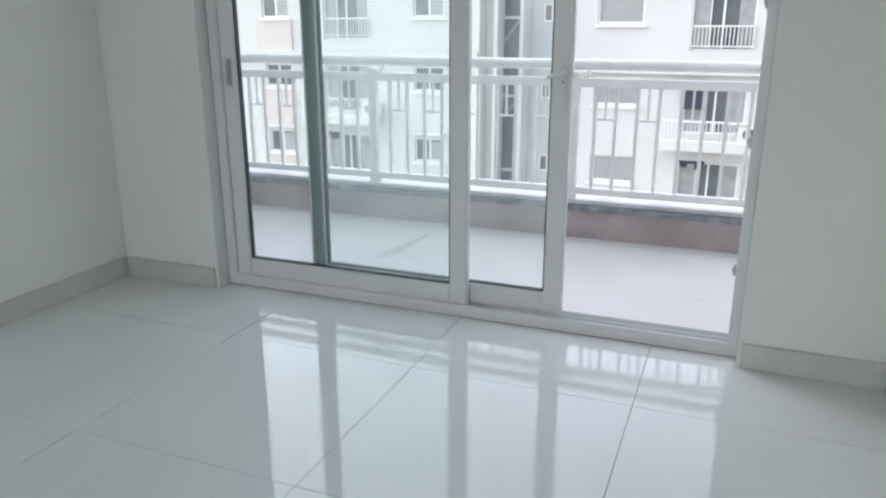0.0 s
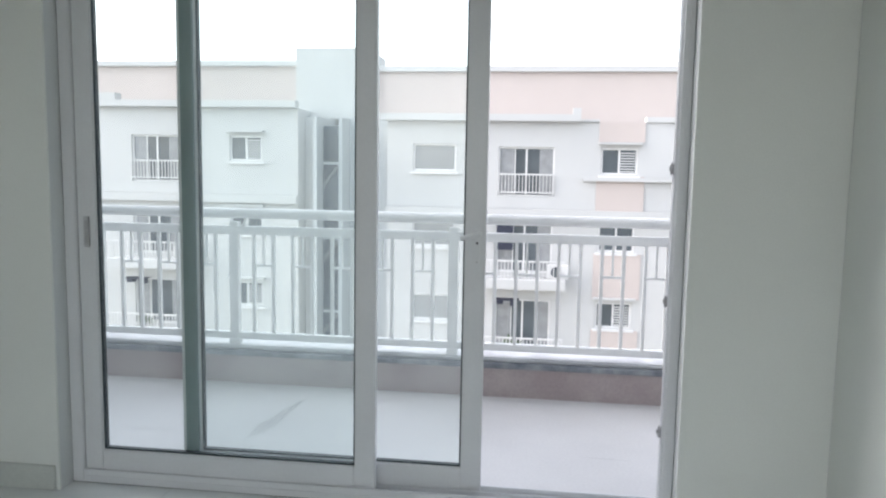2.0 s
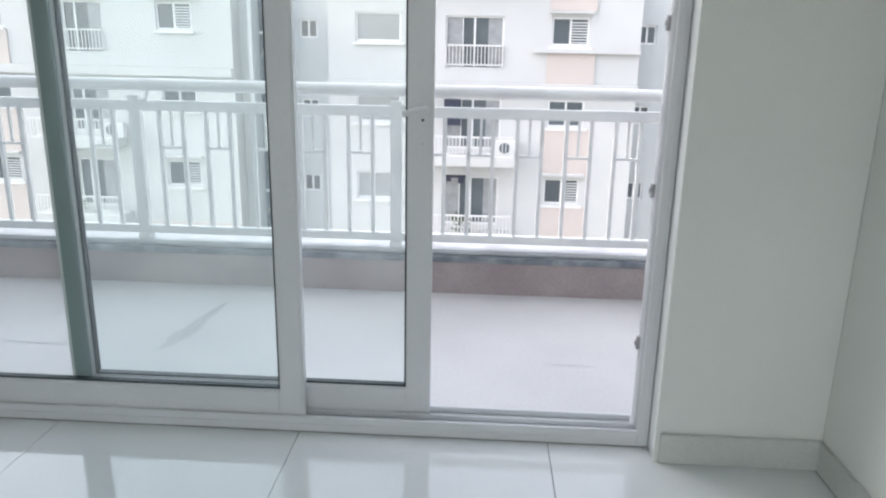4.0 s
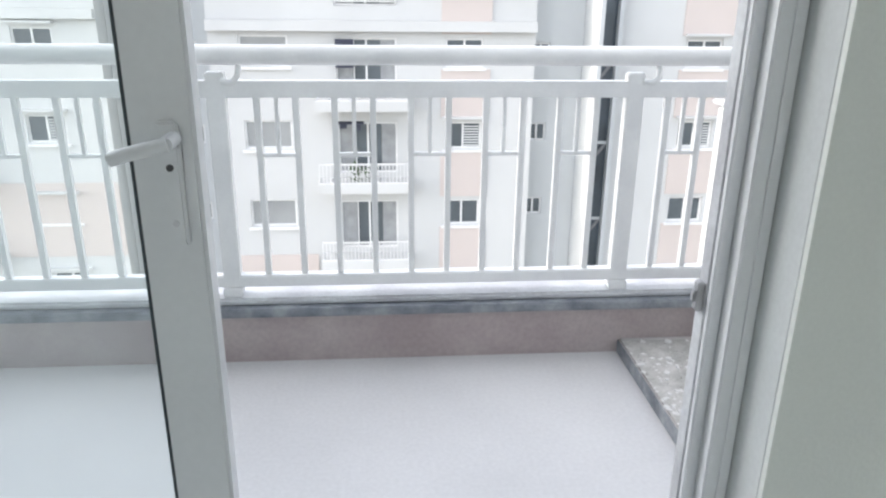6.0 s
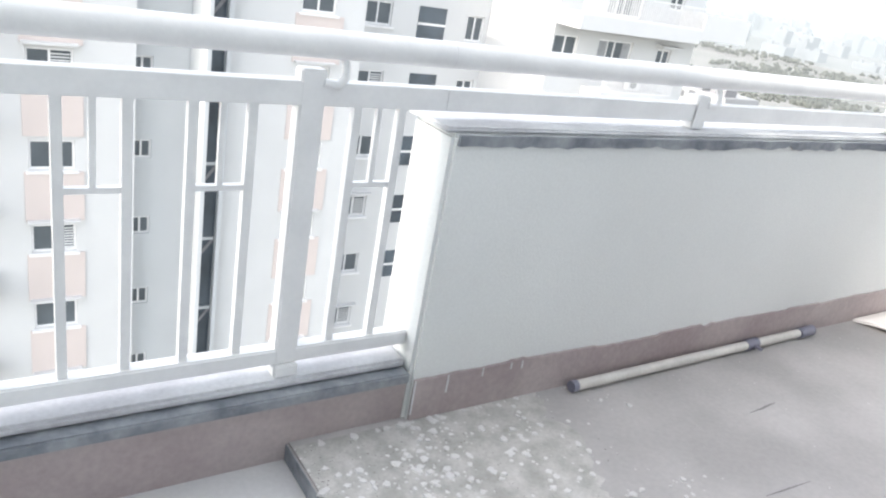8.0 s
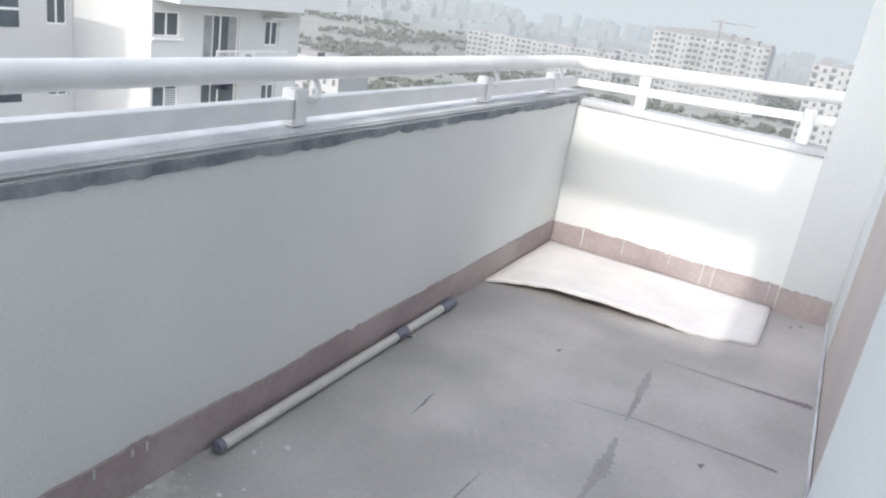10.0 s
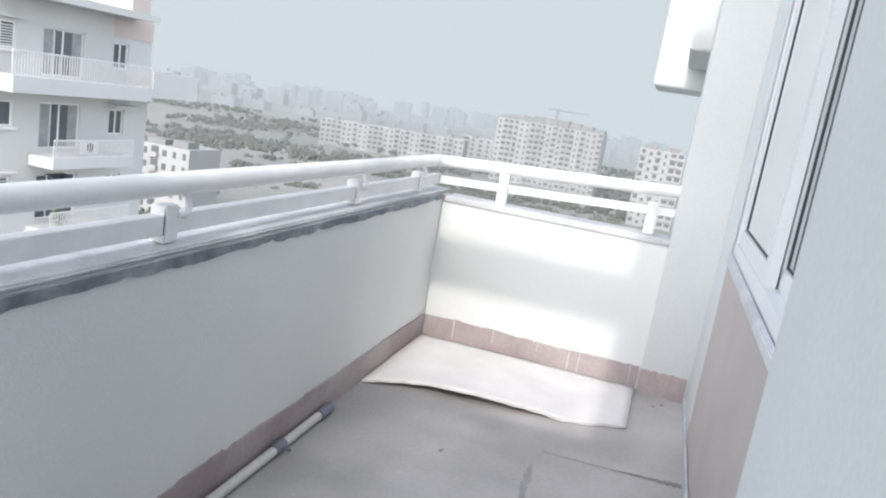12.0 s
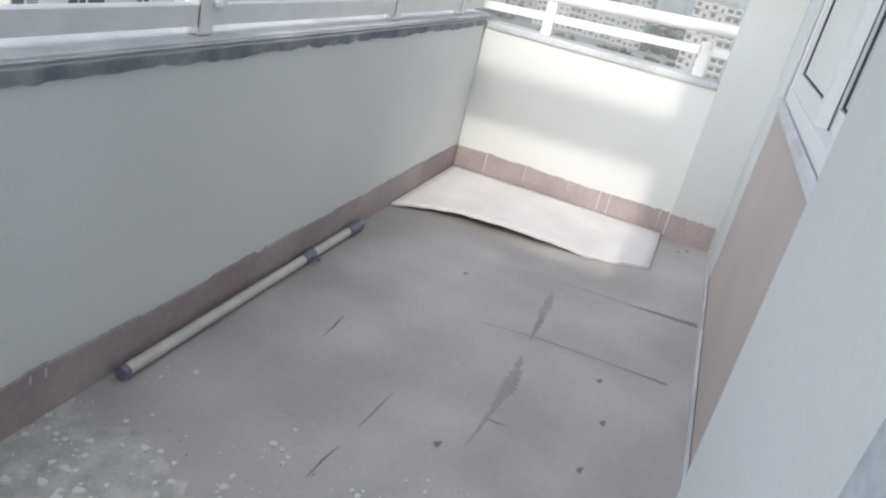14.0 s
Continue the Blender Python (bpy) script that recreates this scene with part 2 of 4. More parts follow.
for nm, d in (("baseboard", (DX1 + 0.012, RX1, RY1 - 0.024, RY1 - 0.013, 0, 0.1)), ("baseboard", (RX0, DX0 - 0.012, RY1 - 0.024, RY1 - 0.013, 0, 0.1)),
              ("baseboard", (RX1 - 0.011, RX1 - 0.001, RY0, RY1 - 0.026, 0, 0.1)), ("baseboard", (RX0 + 0.001, RX0 + 0.011, RY0, RY1 - 0.026, 0, 0.1))):
    structure(nm, boxes(d, bevel=0.003), SKIRT_TILE, "tile skirting along the foot of the wall", "baseboard")


def sash(x0, x1, y, label, sash_name="sash"):
    """One sliding leaf: four frame bars, gaskets and a pane."""
    t, s, z0, z1 = 0.021, 0.078, 0.036, DZ - 0.045
    p = part(sash_name, bmesh.new(), UPVC, door, label)
    for nm, d in (("stile", (x0, x0 + s, y - t, y + t, z0, z1)), ("stile", (x1 - s, x1, y - t, y + t, z0, z1)),
                  ("rail", (x0 + s, x1 - s, y - t, y + t, z0, z0 + 0.1)), ("rail", (x0 + s, x1 - s, y - t, y + t, z1 - s, z1))):
        part(nm, boxes(d, bevel=0.005), UPVC, p)
    gx0, gx1, gz0, gz1, g = x0 + s, x1 - s, z0 + 0.1, z1 - s, 0.006
    part("gasket", boxes((gx0, gx0 + g, y - 0.012, y + 0.012, gz0, gz1), (gx1 - g, gx1, y - 0.012, y + 0.012, gz0, gz1),
                         (gx0 + g, gx1 - g, y - 0.012, y + 0.012, gz0, gz0 + g), (gx0 + g, gx1 - g, y - 0.012, y + 0.012, gz1 - g, gz1)), GASKET, p)
    pane = part("pane", boxes((gx0 + g, gx1 - g, y - 0.003, y + 0.003, gz0 + g, gz1 - g)), GLASS, p, "clear green-tinted glass")
    pane.visible_shadow = False
    return p


door = thing("door_1", "white two-leaf sliding glass door standing half open onto the balcony", "sliding door", kind="structure")
fr = 0.05
part("jamb", boxes((DX0 + 0.001, DX0 + fr, 0.0, 0.118, 0.0, DZ - 0.001), bevel=0.004), UPVC, door)
jamb = part("jamb", boxes((DX1 - 0.018, DX1 - 0.001, 0.0, 0.072, 0.0, DZ - 0.001), (DX1 - 0.036, DX1 - 0.018, 0.0, 0.01, 0.0, DZ - 0.001), (DX1 - 0.036, DX1 - 0.018, 0.06, 0.072, 0.0, DZ - 0.001), bevel=0.002), UPVC, door)
structure("door_reveal", boxes((DX1 - 0.036, DX1 - 0.0005, 0.073, 0.106, 0.0005, DZ - 0.001), bevel=0.004), COPING, "white plastered reveal outside the door frame", "wall")
part("head", boxes((DX0 + fr, DX1 - 0.0365, 0.0, 0.125, DZ - 0.051, DZ - 0.001), bevel=0.004), UPVC, door)
part("sill_track", boxes((DX0 + fr, DX1 - 0.0365, 0.0, 0.118, 0.001, 0.03), (DX0 + fr, DX1 - 0.0365, 0.0, 0.012, 0.03, 0.055), (DX0 + fr, DX1 - 0.0365, 0.058, 0.066, 0.03, 0.05), (DX0 + fr, DX1 - 0.0365, 0.113, 0.125, 0.03, 0.05), bevel=0.002), UPVC, door)
closed = sash(-2.25, -1.066, 0.035, "closed left leaf")
leaf = sash(-1.862, -0.664, 0.091, "leaf slid back to leave the doorway open")
# strip that makes this stile dark green-grey, unlike the other bars
part("interlock", boxes((-1.845, -1.79, 0.062, 0.0695, 0.04, DZ - 0.05), (-1.795, -1.787, 0.052, 0.0619, 0.04, DZ - 0.05), bevel=0.0015), INTERLOCK, leaf, "dark green-grey strip laid over the interlock stile")
pull = part("flush_pull", boxes((-2.225, -2.198, 0.0085, 0.0138, 0.95, 1.07), bevel=0.003), STEEL, closed, "small grey flush pull")
part("pull_recess", boxes((-2.218, -2.205, 0.0065, 0.0083, 0.965, 1.055), bevel=0.0006), ZINC, pull)
# lever handle on the slid-back leaf
hb = boxes((-0.708, -0.682, 0.058, 0.0695, 0.905, 1.06), bevel=0.004)
handle = part("handle", hb, UPVC, leaf, "white lever handle on a long back plate")
part("lever", tube(tube(bmesh.new(), [(-0.688, 0.06, 1.04), (-0.688, 0.022, 1.04)], 0.009), [(-0.684, 0.02, 1.041), (-0.71, 0.017, 1.036), (-0.735, 0.018, 1.029), (-0.75, 0.021, 1.024)], 0.0085), UPVC, leaf)
part("keyhole", tube(bmesh.new(), [(-0.695, 0.0565, 1.005), (-0.695, 0.0585, 1.005)], 0.0045), HOLE, leaf)
part("screw", tube(bmesh.new(), [(-0.695, 0.0565, 0.935), (-0.695, 0.0585, 0.935)], 0.004), STEEL, leaf)
for z in (0.32, 0.81, 1.29):
    part("striker", boxes((-0.01, -0.0005, 0.08, 0.096, z - 0.022, z + 0.022), (-0.015, -0.01, 0.083, 0.093, z - 0.009, z + 0.009), bevel=0.002), ZINC, jamb, "small steel lock keep")

# ---- the balcony ----
PY, RYL, EX, FZ = 1.42, 1.49, 3.75, 0.05
structure("balcony_floor", boxes((-3.9, 0.365, 0.126, 1.75, -0.2, 0.0)), PALE, "smooth pale grey cement balcony floor with faint stains", "floor")
structure("terrace_floor", boxes((0.366, EX + 0.2, -0.05, 1.75, -0.2, FZ), bevel=0.006), SCREED, "raised grey cement screed with stains and cracks", "floor")
# thin strip that makes the side of the step darker than its top
structure("screed_edge", boxes((0.3632, 0.3656, 0.131, PY + 0.01, 0.001, FZ - 0.003)), CEMENT, "thin dark grey strip along the side of the raised screed", "trim")
structure("balcony_curb", boxes((-3.9, 0.687, PY + 0.012, 1.62, 0.0, 0.165)), SKIRT, "low curb under the railing, mauve-brown painted", "curb")
structure("curb_edge", boxes((-3.9, 0.686, PY - 0.002, 1.63, 0.166, 0.196), bevel=0.004), CEMENT, "dark raw cement edge of the curb", "trim")
structure("curb_cap", boxes((-3.9, 0.686, PY + 0.03, 1.625, 0.197, 0.222), bevel=0.008), COPING, "white-painted cap of the curb", "trim")


structure("parapet", boxes((0.688, EX + 0.16, PY, 1.6, 0.0, 0.835), bevel=0.01), PARAPET, "white-painted plastered parapet wall", "parapet")
bm, rnd, prev = bmesh.new(), random.Random(14), None
for k in range(101):
    x = 0.702 + (EX - 0.013 - 0.702) * k / 100
    low = 0.809 + rnd.uniform(-0.004, 0.004) + 0.003 * math.sin(x * 11) + (0.012 if rnd.random() < 0.07 else 0)
    row = [bm.verts.new(q) for q in ((x, PY - 0.0005, low), (x, PY - 0.008 - rnd.uniform(0, 0.002), low), (x, PY - 0.008 - rnd.uniform(0, 0.002), 0.8352), (x, PY - 0.0005, 0.8352))]
    if prev:
        for q in range(4):
            bm.faces.new((prev[q], prev[(q + 1) % 4], row[(q + 1) % 4], row[q]))
    else:
        bm.faces.new(row)
    prev = row
bm.faces.new(prev[::-1])
structure("parapet_edge", bm, CEMENT, "raw grey cement lip with a ragged edge under the coping", "trim")
structure("parapet_coping", boxes((0.672, EX + 0.17, PY + 0.008, 1.62, 0.8355, 0.85), bevel=0.006), COPING, "worn white-painted coping with grey scuffs", "trim")
structure("end_parapet", boxes((EX, EX + 0.16, 0.24, PY - 0.001, 0.0, 0.795)), PARAPET, "white parapet at the end of the balcony with sun on it", "parapet")
structure("end_coping", boxes((EX - 0.012, EX + 0.17, 0.2505, PY - 0.015, 0.796, 0.83), bevel=0.006), COPING, "worn grey-white coping on the end parapet", "trim")
structure("column", boxes((EX - 0.03, EX + 0.35, -0.4, 0.25, 0.0, 3.4), bevel=0.004), WALL_OUT, "white plastered corner column", "column")
structure("wall_recess", wall_with_holes(1.082, EX - 0.032, 0.0, 3.4, -0.2, 0.0, [(1.25, 3.15, 0.9, 2.2)]), WALL_OUT, "white plastered wall with a sliding window", "wall")
structure("wall_panel", boxes((1.083, 3.28, 0.002, 0.01, FZ, 0.868)), PINK, "dull pink painted panel under the window", "wall")
structure("wall_pier", boxes((3.282, EX - 0.032, 0.002, 0.012, FZ + 0.001, 3.4), bevel=0.003), WALL_OUT, "white plastered pier beside the window", "wall")
structure("wall_skirting", boxes((1.083, EX - 0.032, 0.0125, 0.022, FZ, FZ + 0.03), bevel=0.004), COPING, "thin pale cement fillet along the foot of the wall", "skirting")

# blue-grey strip with a ragged edge laid over the wall by the door
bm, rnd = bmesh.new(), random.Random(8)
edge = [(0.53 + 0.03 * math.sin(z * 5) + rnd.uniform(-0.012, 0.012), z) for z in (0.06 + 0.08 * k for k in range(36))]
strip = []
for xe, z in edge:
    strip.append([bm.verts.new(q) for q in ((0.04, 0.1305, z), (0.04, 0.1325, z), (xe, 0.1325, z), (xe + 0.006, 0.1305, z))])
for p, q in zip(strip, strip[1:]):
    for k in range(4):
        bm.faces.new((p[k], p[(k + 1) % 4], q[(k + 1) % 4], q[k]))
structure("blue_grey_patch", bm, BLUE_GREY, "blue-grey patch with a ragged edge on the wall beside the door", "wall")

# skirting bands, uneven along their top
def skirting(name, x0, x1, base, top, along="x", at=0.0, depth=0.008, seed=1):
    bm, rnd, n = bmesh.new(), random.Random(seed), 150
    prev, notch = None, 0.0
    for i in range(n + 1):
        s = x0 + (x1 - x0) * i / n
        notch = rnd.uniform(-0.007, 0.006) if rnd.random() < 0.16 else notch * 0.93
        z = top + notch + rnd.uniform(-0.0015, 0.0015) + 0.004 * math.sin(s * 7)
        q = [(s, at, base), (s, at - depth, base), (s, at - depth, z), (s, at, z)]
        if along == "y":
            q = [(b, a, c) for a, b, c in q]
        row = [bm.verts.new(p) for p in q]
        if prev:
            for k in range(4):
                bm.faces.new((prev[k], prev[(k + 1) % 4], row[(k + 1) % 4], row[k]))
        else:
            bm.faces.new(row)
        prev = row
    bm.faces.new(prev[::-1])
    return structure(name, bm, SKIRT, "mauve-brown painted cement skirting with a ragged top edge", "skirting")


skirting("skirting", 0.70, EX - 0.001, FZ, 0.175, at=PY - 0.001)
skirting("skirting", 0.26, PY - 0.012, FZ, 0.172, along="y", at=EX - 0.001, seed=2)
skirting("skirting", 0.025, 0.252, FZ, 0.172, along="y", at=EX - 0.031, seed=3)

# white paint runs over the skirting
for k, (x, z) in enumerate(((0.804, 0.12), (0.92, 0.15), (0.70, 0.07), (1.02, 0.155), (1.06, 0.15))):
    structure("paint_run", boxes((x - 0.003, x + 0.003, PY - 0.0115, PY - 0.0095, z, 0.176), bevel=0.0008, seg=1), COPING, "thin run of white paint down the skirting", "paint run")
for y, z in ((0.612, FZ + 0.004), (0.559, FZ + 0.004), (0.30, 0.08), (1.02, 0.1), (1.24, 0.08), (0.78, 0.12)):
    structure("paint_run", boxes((EX - 0.0115, EX - 0.0095, y - 0.003, y + 0.003, z, 0.174), bevel=0.0008, seg=1), COPING, "thin run of white paint down the skirting", "paint run")

# unseen wall, beam and pier added to shape the sun on the end parapet
structure("sun_block_wall", boxes((-4.1, -3.9, -0.07, 1.75, -0.2, 4.84)), WALL_OUT, "unseen white wall added to block the sun", "wall")
structure("sun_block_beam", boxes((-4.1, -3.9, 0.401, 1.75, 5.84, 5.97)), WALL_OUT, "unseen white beam added to cast the shadow band", "beam")
structure("sun_block_pier", boxes((-4.1, -3.9, -0.07, 0.40, 4.841, 8.0)), WALL_OUT, "unseen white pier added to edge the sun patch", "wall")
structure("wall_upper", boxes((-3.899, EX + 0.35, -0.3, -0.071, 3.41, 8.0)), WALL_OUT, "white wall of the storey above", "wall")

# sliding window in the recess
win = thing("window_1", "white sliding window with green-grey glass beside the terrace", "window", kind="structure")
part("window_frame", wall_with_holes(1.251, 3.149, 0.901, 2.199, -0.07, 0.012, [(1.30, 3.10, 0.955, 2.15)]), UPVC, win)
for x0, x1, y in ((1.30, 2.27, -0.045), (2.19, 3.10, -0.008)):
    s = part("window_sash", wall_with_holes(x0, x1, 0.956, 2.149, y - 0.015, y + 0.015, [(x0 + 0.065, x1 - 0.065, 1.015, 2.09)]), UPVC, win)
    part("gasket", wall_with_holes(x0 + 0.066, x1 - 0.066, 1.016, 2.089, y - 0.006, y + 0.006, [(x0 + 0.0695, x1 - 0.0695, 1.0195, 2.0855)]), GASKET, s)
    part("pane", boxes((x0 + 0.072, x1 - 0.072, y - 0.002, y + 0.002, 1.022, 2.083)), TINTED, s, "pale green-grey reflective glass")
part("window_sill", boxes((1.2, 3.2, 0.0125, 0.035, 0.869, 0.902), bevel=0.004), COPING, win)

# ---- railings ----
rail = thing("balcony_railing", "white-enamelled steel railing with a round handrail on the curb", "railing")
part("handrail", tube(bmesh.new(), [(-3.9, RYL, 1.0), (0.69, RYL, 1.0)], 0.03, 20), RAIL, rail, "thick round handrail")
part("top_rail", boxes((-3.9, 0.6886, RYL - 0.02, RYL + 0.02, 0.875, 0.925), bevel=0.0015), RAIL, rail)
part("bottom_rail", boxes((-3.9, 0.687, RYL - 0.02, RYL + 0.02, 0.255, 0.295), bevel=0.004), RAIL, rail)
post_me = mesh_of("post", boxes((-0.03, 0.03, -0.03, 0.03, 0.2225, 0.2545), (-0.028, 0.028, -0.021, 0.021, 0.2545, 0.95), bevel=0.004), RAIL)
hook = bmesh.new()
tube(hook, [(0.02, -0.022, 0.925), (0.05, -0.024, 0.921), (0.068, -0.022, 0.937), (0.072, -0.012, 0.958), (0.07, 0.0, 0.975)], 0.009, 10)
hook_me = mesh_of("bracket", hook, RAIL)
bar_me = mesh_of("baluster", boxes((-0.0095, 0.0095, -0.0095, 0.0095, 0.296, 0.874)), RAIL)
short_me = mesh_of("short_baluster", boxes((-0.006, 0.006, -0.006, 0.006, 0.701, 0.874)), RAIL)
cross_me = mesh_of("crossbar", boxes((-0.049, 0.049, -0.007, 0.007, 0.689, 0.701)), RAIL)
BAY, P0 = 1.297, 0.357
for b in range(4):
    px = P0 - b * BAY
    piece("post", post_me, rail, (px, RYL, 0))
    piece("bracket", hook_me, rail, (px, RYL, 0))
    step = BAY / 11
    if b < 3:
        for i in range(1, 11):
            piece("baluster", bar_me, rail, (px - BAY + i * step, RYL, 0))
        for i in (1, 3, 5, 7, 9):
            piece("short_baluster", short_me, rail, (px - BAY + (i + 0.5) * step, RYL, 0))
            piece("crossbar", cross_me, rail, (px - BAY + (i + 0.5) * step, RYL, 0))
for i in (1, 2):
    piece("baluster", bar_me, rail, (P0 + i * 0.112, RYL, 0))
piece("short_baluster", short_me, rail, (P0 + 0.168, RYL, 0))
piece("crossbar", cross_me, rail, (P0 + 0.168, RYL, 0))

prail = thing("parapet_railing", "white-enamelled two-bar steel railing on the parapet coping", "railing")
CX = EX + 0.07
part("handrail", tube(bmesh.new(), [(0.6905, RYL, 1.0), (CX - 0.06, RYL, 1.0), (CX - 0.015, RYL - 0.02, 1.0), (CX, RYL - 0.08, 1.002), (CX, 0.24, 1.06)], 0.03, 20), RAIL, prail, "thick round handrail turning the corner")
part("mid_rail", boxes((0.689, CX + 0.02, RYL - 0.02, RYL + 0.02, 0.875, 0.925), bevel=0.0015), RAIL, prail)
bm = bmesh.new()
box(bm, CX - 0.018, CX + 0.018, 0.251, RYL - 0.021, 0.88, 0.918)
for v in bm.verts:
    v.co.z += (RYL - v.co.y) * 0.045
part("mid_rail", bm, RAIL, prail)
stub_me = mesh_of("post", boxes((-0.028, 0.028, -0.024, 0.024, 0.8535, 0.95), bevel=0.004), RAIL)
for x in (1.587, 2.746, 3.5):
    piece("post", stub_me, prail, (x, RYL, 0))
    piece("bracket", hook_me, prail, (x, RYL, 0))
end_me = mesh_of("post", boxes((-0.022, 0.022, -0.026, 0.026, 0.8305, 0.99), bevel=0.004), RAIL)
for y in (1.12, 0.36):
    piece("post", end_me, prail, (CX, y, 0))

# ---- loose things on the terrace ----
pipe = thing("plastic_pipe", "cream plastic pipe with dark grey couplings lying along the skirting", "pipe")
zp = FZ + 0.0205
part("pipe_body", tube(bmesh.new(), [(1.265, 1.376, zp), (2.5, 1.385, zp)], 0.0165, 16), PVC, pipe)
for x0, x1 in ((2.12, 2.19), (2.46, 2.56)):
    part("coupling", tube(bmesh.new(), [(x0, 1.382, zp), (x0 + 0.006, 1.382, zp), (x1 - 0.006, 1.386, zp), (x1, 1.386, zp)], 0.0205, 16), COUPLING, pipe, "dark grey coupling")
part("open_end", tube(bmesh.new(), [(1.25, 1.376, zp), (1.27, 1.376, zp)], 0.0185, 16), COUPLING, pipe)
part("coupling_tab", boxes((2.15, 2.16, 1.335, 1.365, FZ + 0.02, FZ + 0.028)), COUPLING, pipe)

# curled sheet of board on the floor at the far end
bm, rnd = bmesh.new(), random.Random(5)
NX, NY = 16, 26
grid = {}
for i in range(NX + 1):
    for j in range(NY + 1):
        u, w = i / NX, j / NY
        x0 = 2.915 + 0.215 * (1 - w) + 0.07 * max(0, 0.14 - w) / 0.14 * (1 + 0.4 * math.sin(w * 90))
        x, y = x0 + (3.735 - x0) * u, 0.265 + (1.405 - 0.265) * w
        if i == 0:
            x += 0.012 * math.sin(w * 9) + rnd.uniform(-0.008, 0.008)
        z = FZ + 0.014 + 0.045 * (1 - u) ** 4 * max(0, math.sin((w - 0.25) * 4.2)) * (w > 0.25) + 0.0008 * math.sin(x * 9 + y * 7)
        grid[i, j] = bm.verts.new((x, y, z)), bm.verts.new((x, y, z - 0.0115))
for i in range(NX):
    for j in range(NY):
        q = [grid[i, j], grid[i + 1, j], grid[i + 1, j + 1], grid[i, j + 1]]
        bm.faces.new([v[0] for v in q]).smooth = True
        bm.faces.new([v[1] for v in q[::-1]])
rim = [(i, 0) for i in range(NX)] + [(NX, j) for j in range(NY)] + [(i, NY) for i in range(NX, 0, -1)] + [(0, j) for j in range(NY, 0, -1)]
for p, q in zip(rim, rim[1:] + rim[:1]):
    bm.faces.new((grid[p][0], grid[p][1], grid[q][1], grid[q][0]))
tagged(part("board_sheet", bm, BOARD), "warped off-white board sheet with a torn edge lying in the corner", "board")

# cracks and stains in the floors
def smear(name, pts, z, owner, label, seed=0, material=STAIN):
    bm, rnd, prev = bmesh.new(), random.Random(seed), None
    n = 14
    for (xa, ya, wa), (xb, yb, wb) in zip(pts, pts[1:]):
        d = Vector((xb - xa, yb - ya, 0)).normalized()
        side = Vector((-d.y, d.x, 0))
        for k in range(n + 1):
            t = k / n
            w = (wa + (wb - wa) * t) * rnd.uniform(0.75, 1.15)
            c = Vector((xa + (xb - xa) * t, ya + (yb - ya) * t, z)) + side * rnd.uniform(-0.4, 0.4) * w
            row = bm.verts.new(c + side * w), bm.verts.new(c - side * w)
            if prev:
                bm.faces.new((prev[0], prev[1], row[1], row[0]))
            prev = row
    return part(name, bm, material, owner, label)


tf, bf = bpy.data.objects["terrace_floor"], bpy.data.objects["balcony_floor"]
Z1 = FZ + 0.0012
smear("crack", [(2.745, 0.56, 0.002), (2.76, 0.3, 0.003), (2.775, 0.15, 0.012), (2.785, 0.03, 0.02)], Z1, tf, "dark crack", 1)
smear("crack", [(2.195, 0.75, 0.001), (2.235, 0.525, 0.0025), (2.245, 0.3, 0.002), (2.25, 0.1, 0.006)], Z1, tf, "dark crack", 2)
smear("stain", [(2.62, 0.575, 0.006), (2.5, 0.57, 0.016), (2.3, 0.56, 0.008), (2.2, 0.555, 0.004)], Z1 + 0.0004, tf, "dark damp streak", 3, DAMP)
smear("stain", [(2.08, 0.55, 0.006), (1.9, 0.54, 0.022), (1.75, 0.545, 0.008), (1.55, 0.56, 0.003)], Z1, tf, "dark damp streak", 4, DAMP)
smear("scratch", [(1.909, 1.104, 0.002), (1.84, 1.098, 0.004), (1.763, 1.094, 0.001)], Z1, tf, "dark scratch", 5)
smear("scratch", [(1.64, 0.805, 0.001), (1.55, 0.81, 0.003), (1.451, 0.815, 0.001)], Z1, tf, "dark scratch", 6)
smear("scratch", [(1.36, 0.82, 0.001), (1.3, 0.828, 0.003), (1.22, 0.83, 0.001)], Z1, tf, "dark scratch", 7)
smear("scratch", [(1.7, 0.56, 0.001), (1.695, 0.53, 0.003), (1.70, 0.484, 0.001)], Z1 + 0.0004, tf, "dark scratch", 8)
for k, (x, y) in enumerate(((1.631, 0.272), (1.879, 0.252), (2.1, 0.3), (2.5, 0.9), (1.5, 0.62), (3.55, 0.16), (3.6, 0.12))):
    smear("spot", [(x, y, 0.003), (x + 0.012, y + 0.004, 0.008), (x + 0.03, y - 0.004, 0.003)], Z1, tf, "small dark spot", 20 + k)
smear("stain", [(-1.80, 0.58, 0.012), (-1.77, 0.75, 0.05), (-1.75, 0.95, 0.03), (-1.72, 1.18, 0.008)], 0.0012, bf, "faint damp mark", 9, FAINT)
smear("scratch", [(-2.52, 0.63, 0.002), (-2.3, 0.61, 0.004), (-2.16, 0.604, 0.001)], 0.0012, bf, "dark scratch", 10, FAINT)
smear("scratch", [(-0.26, 0.606, 0.001), (-0.15, 0.602, 0.003), (-0.03, 0.598, 0.001)], 0.0012, bf, "dark scratch", 11, FAINT)

# rough mortar left bare beside the edge of the screed
bm, rnd, prev = bmesh.new(), random.Random(31), None
for k in range(61):
    y = 0.14 + 1.27 * k / 60
    xe = 0.82 + 0.36 * max(0, y - 0.5) / 0.9 + 0.04 * math.sin(y * 13) + rnd.uniform(-0.03, 0.03)
    row = [bm.verts.new((x, y, FZ + 0.0012)) for x in (0.374, xe)]
    if prev:
        bm.faces.new((prev[0], prev[1], row[1], row[0]))
    prev = row
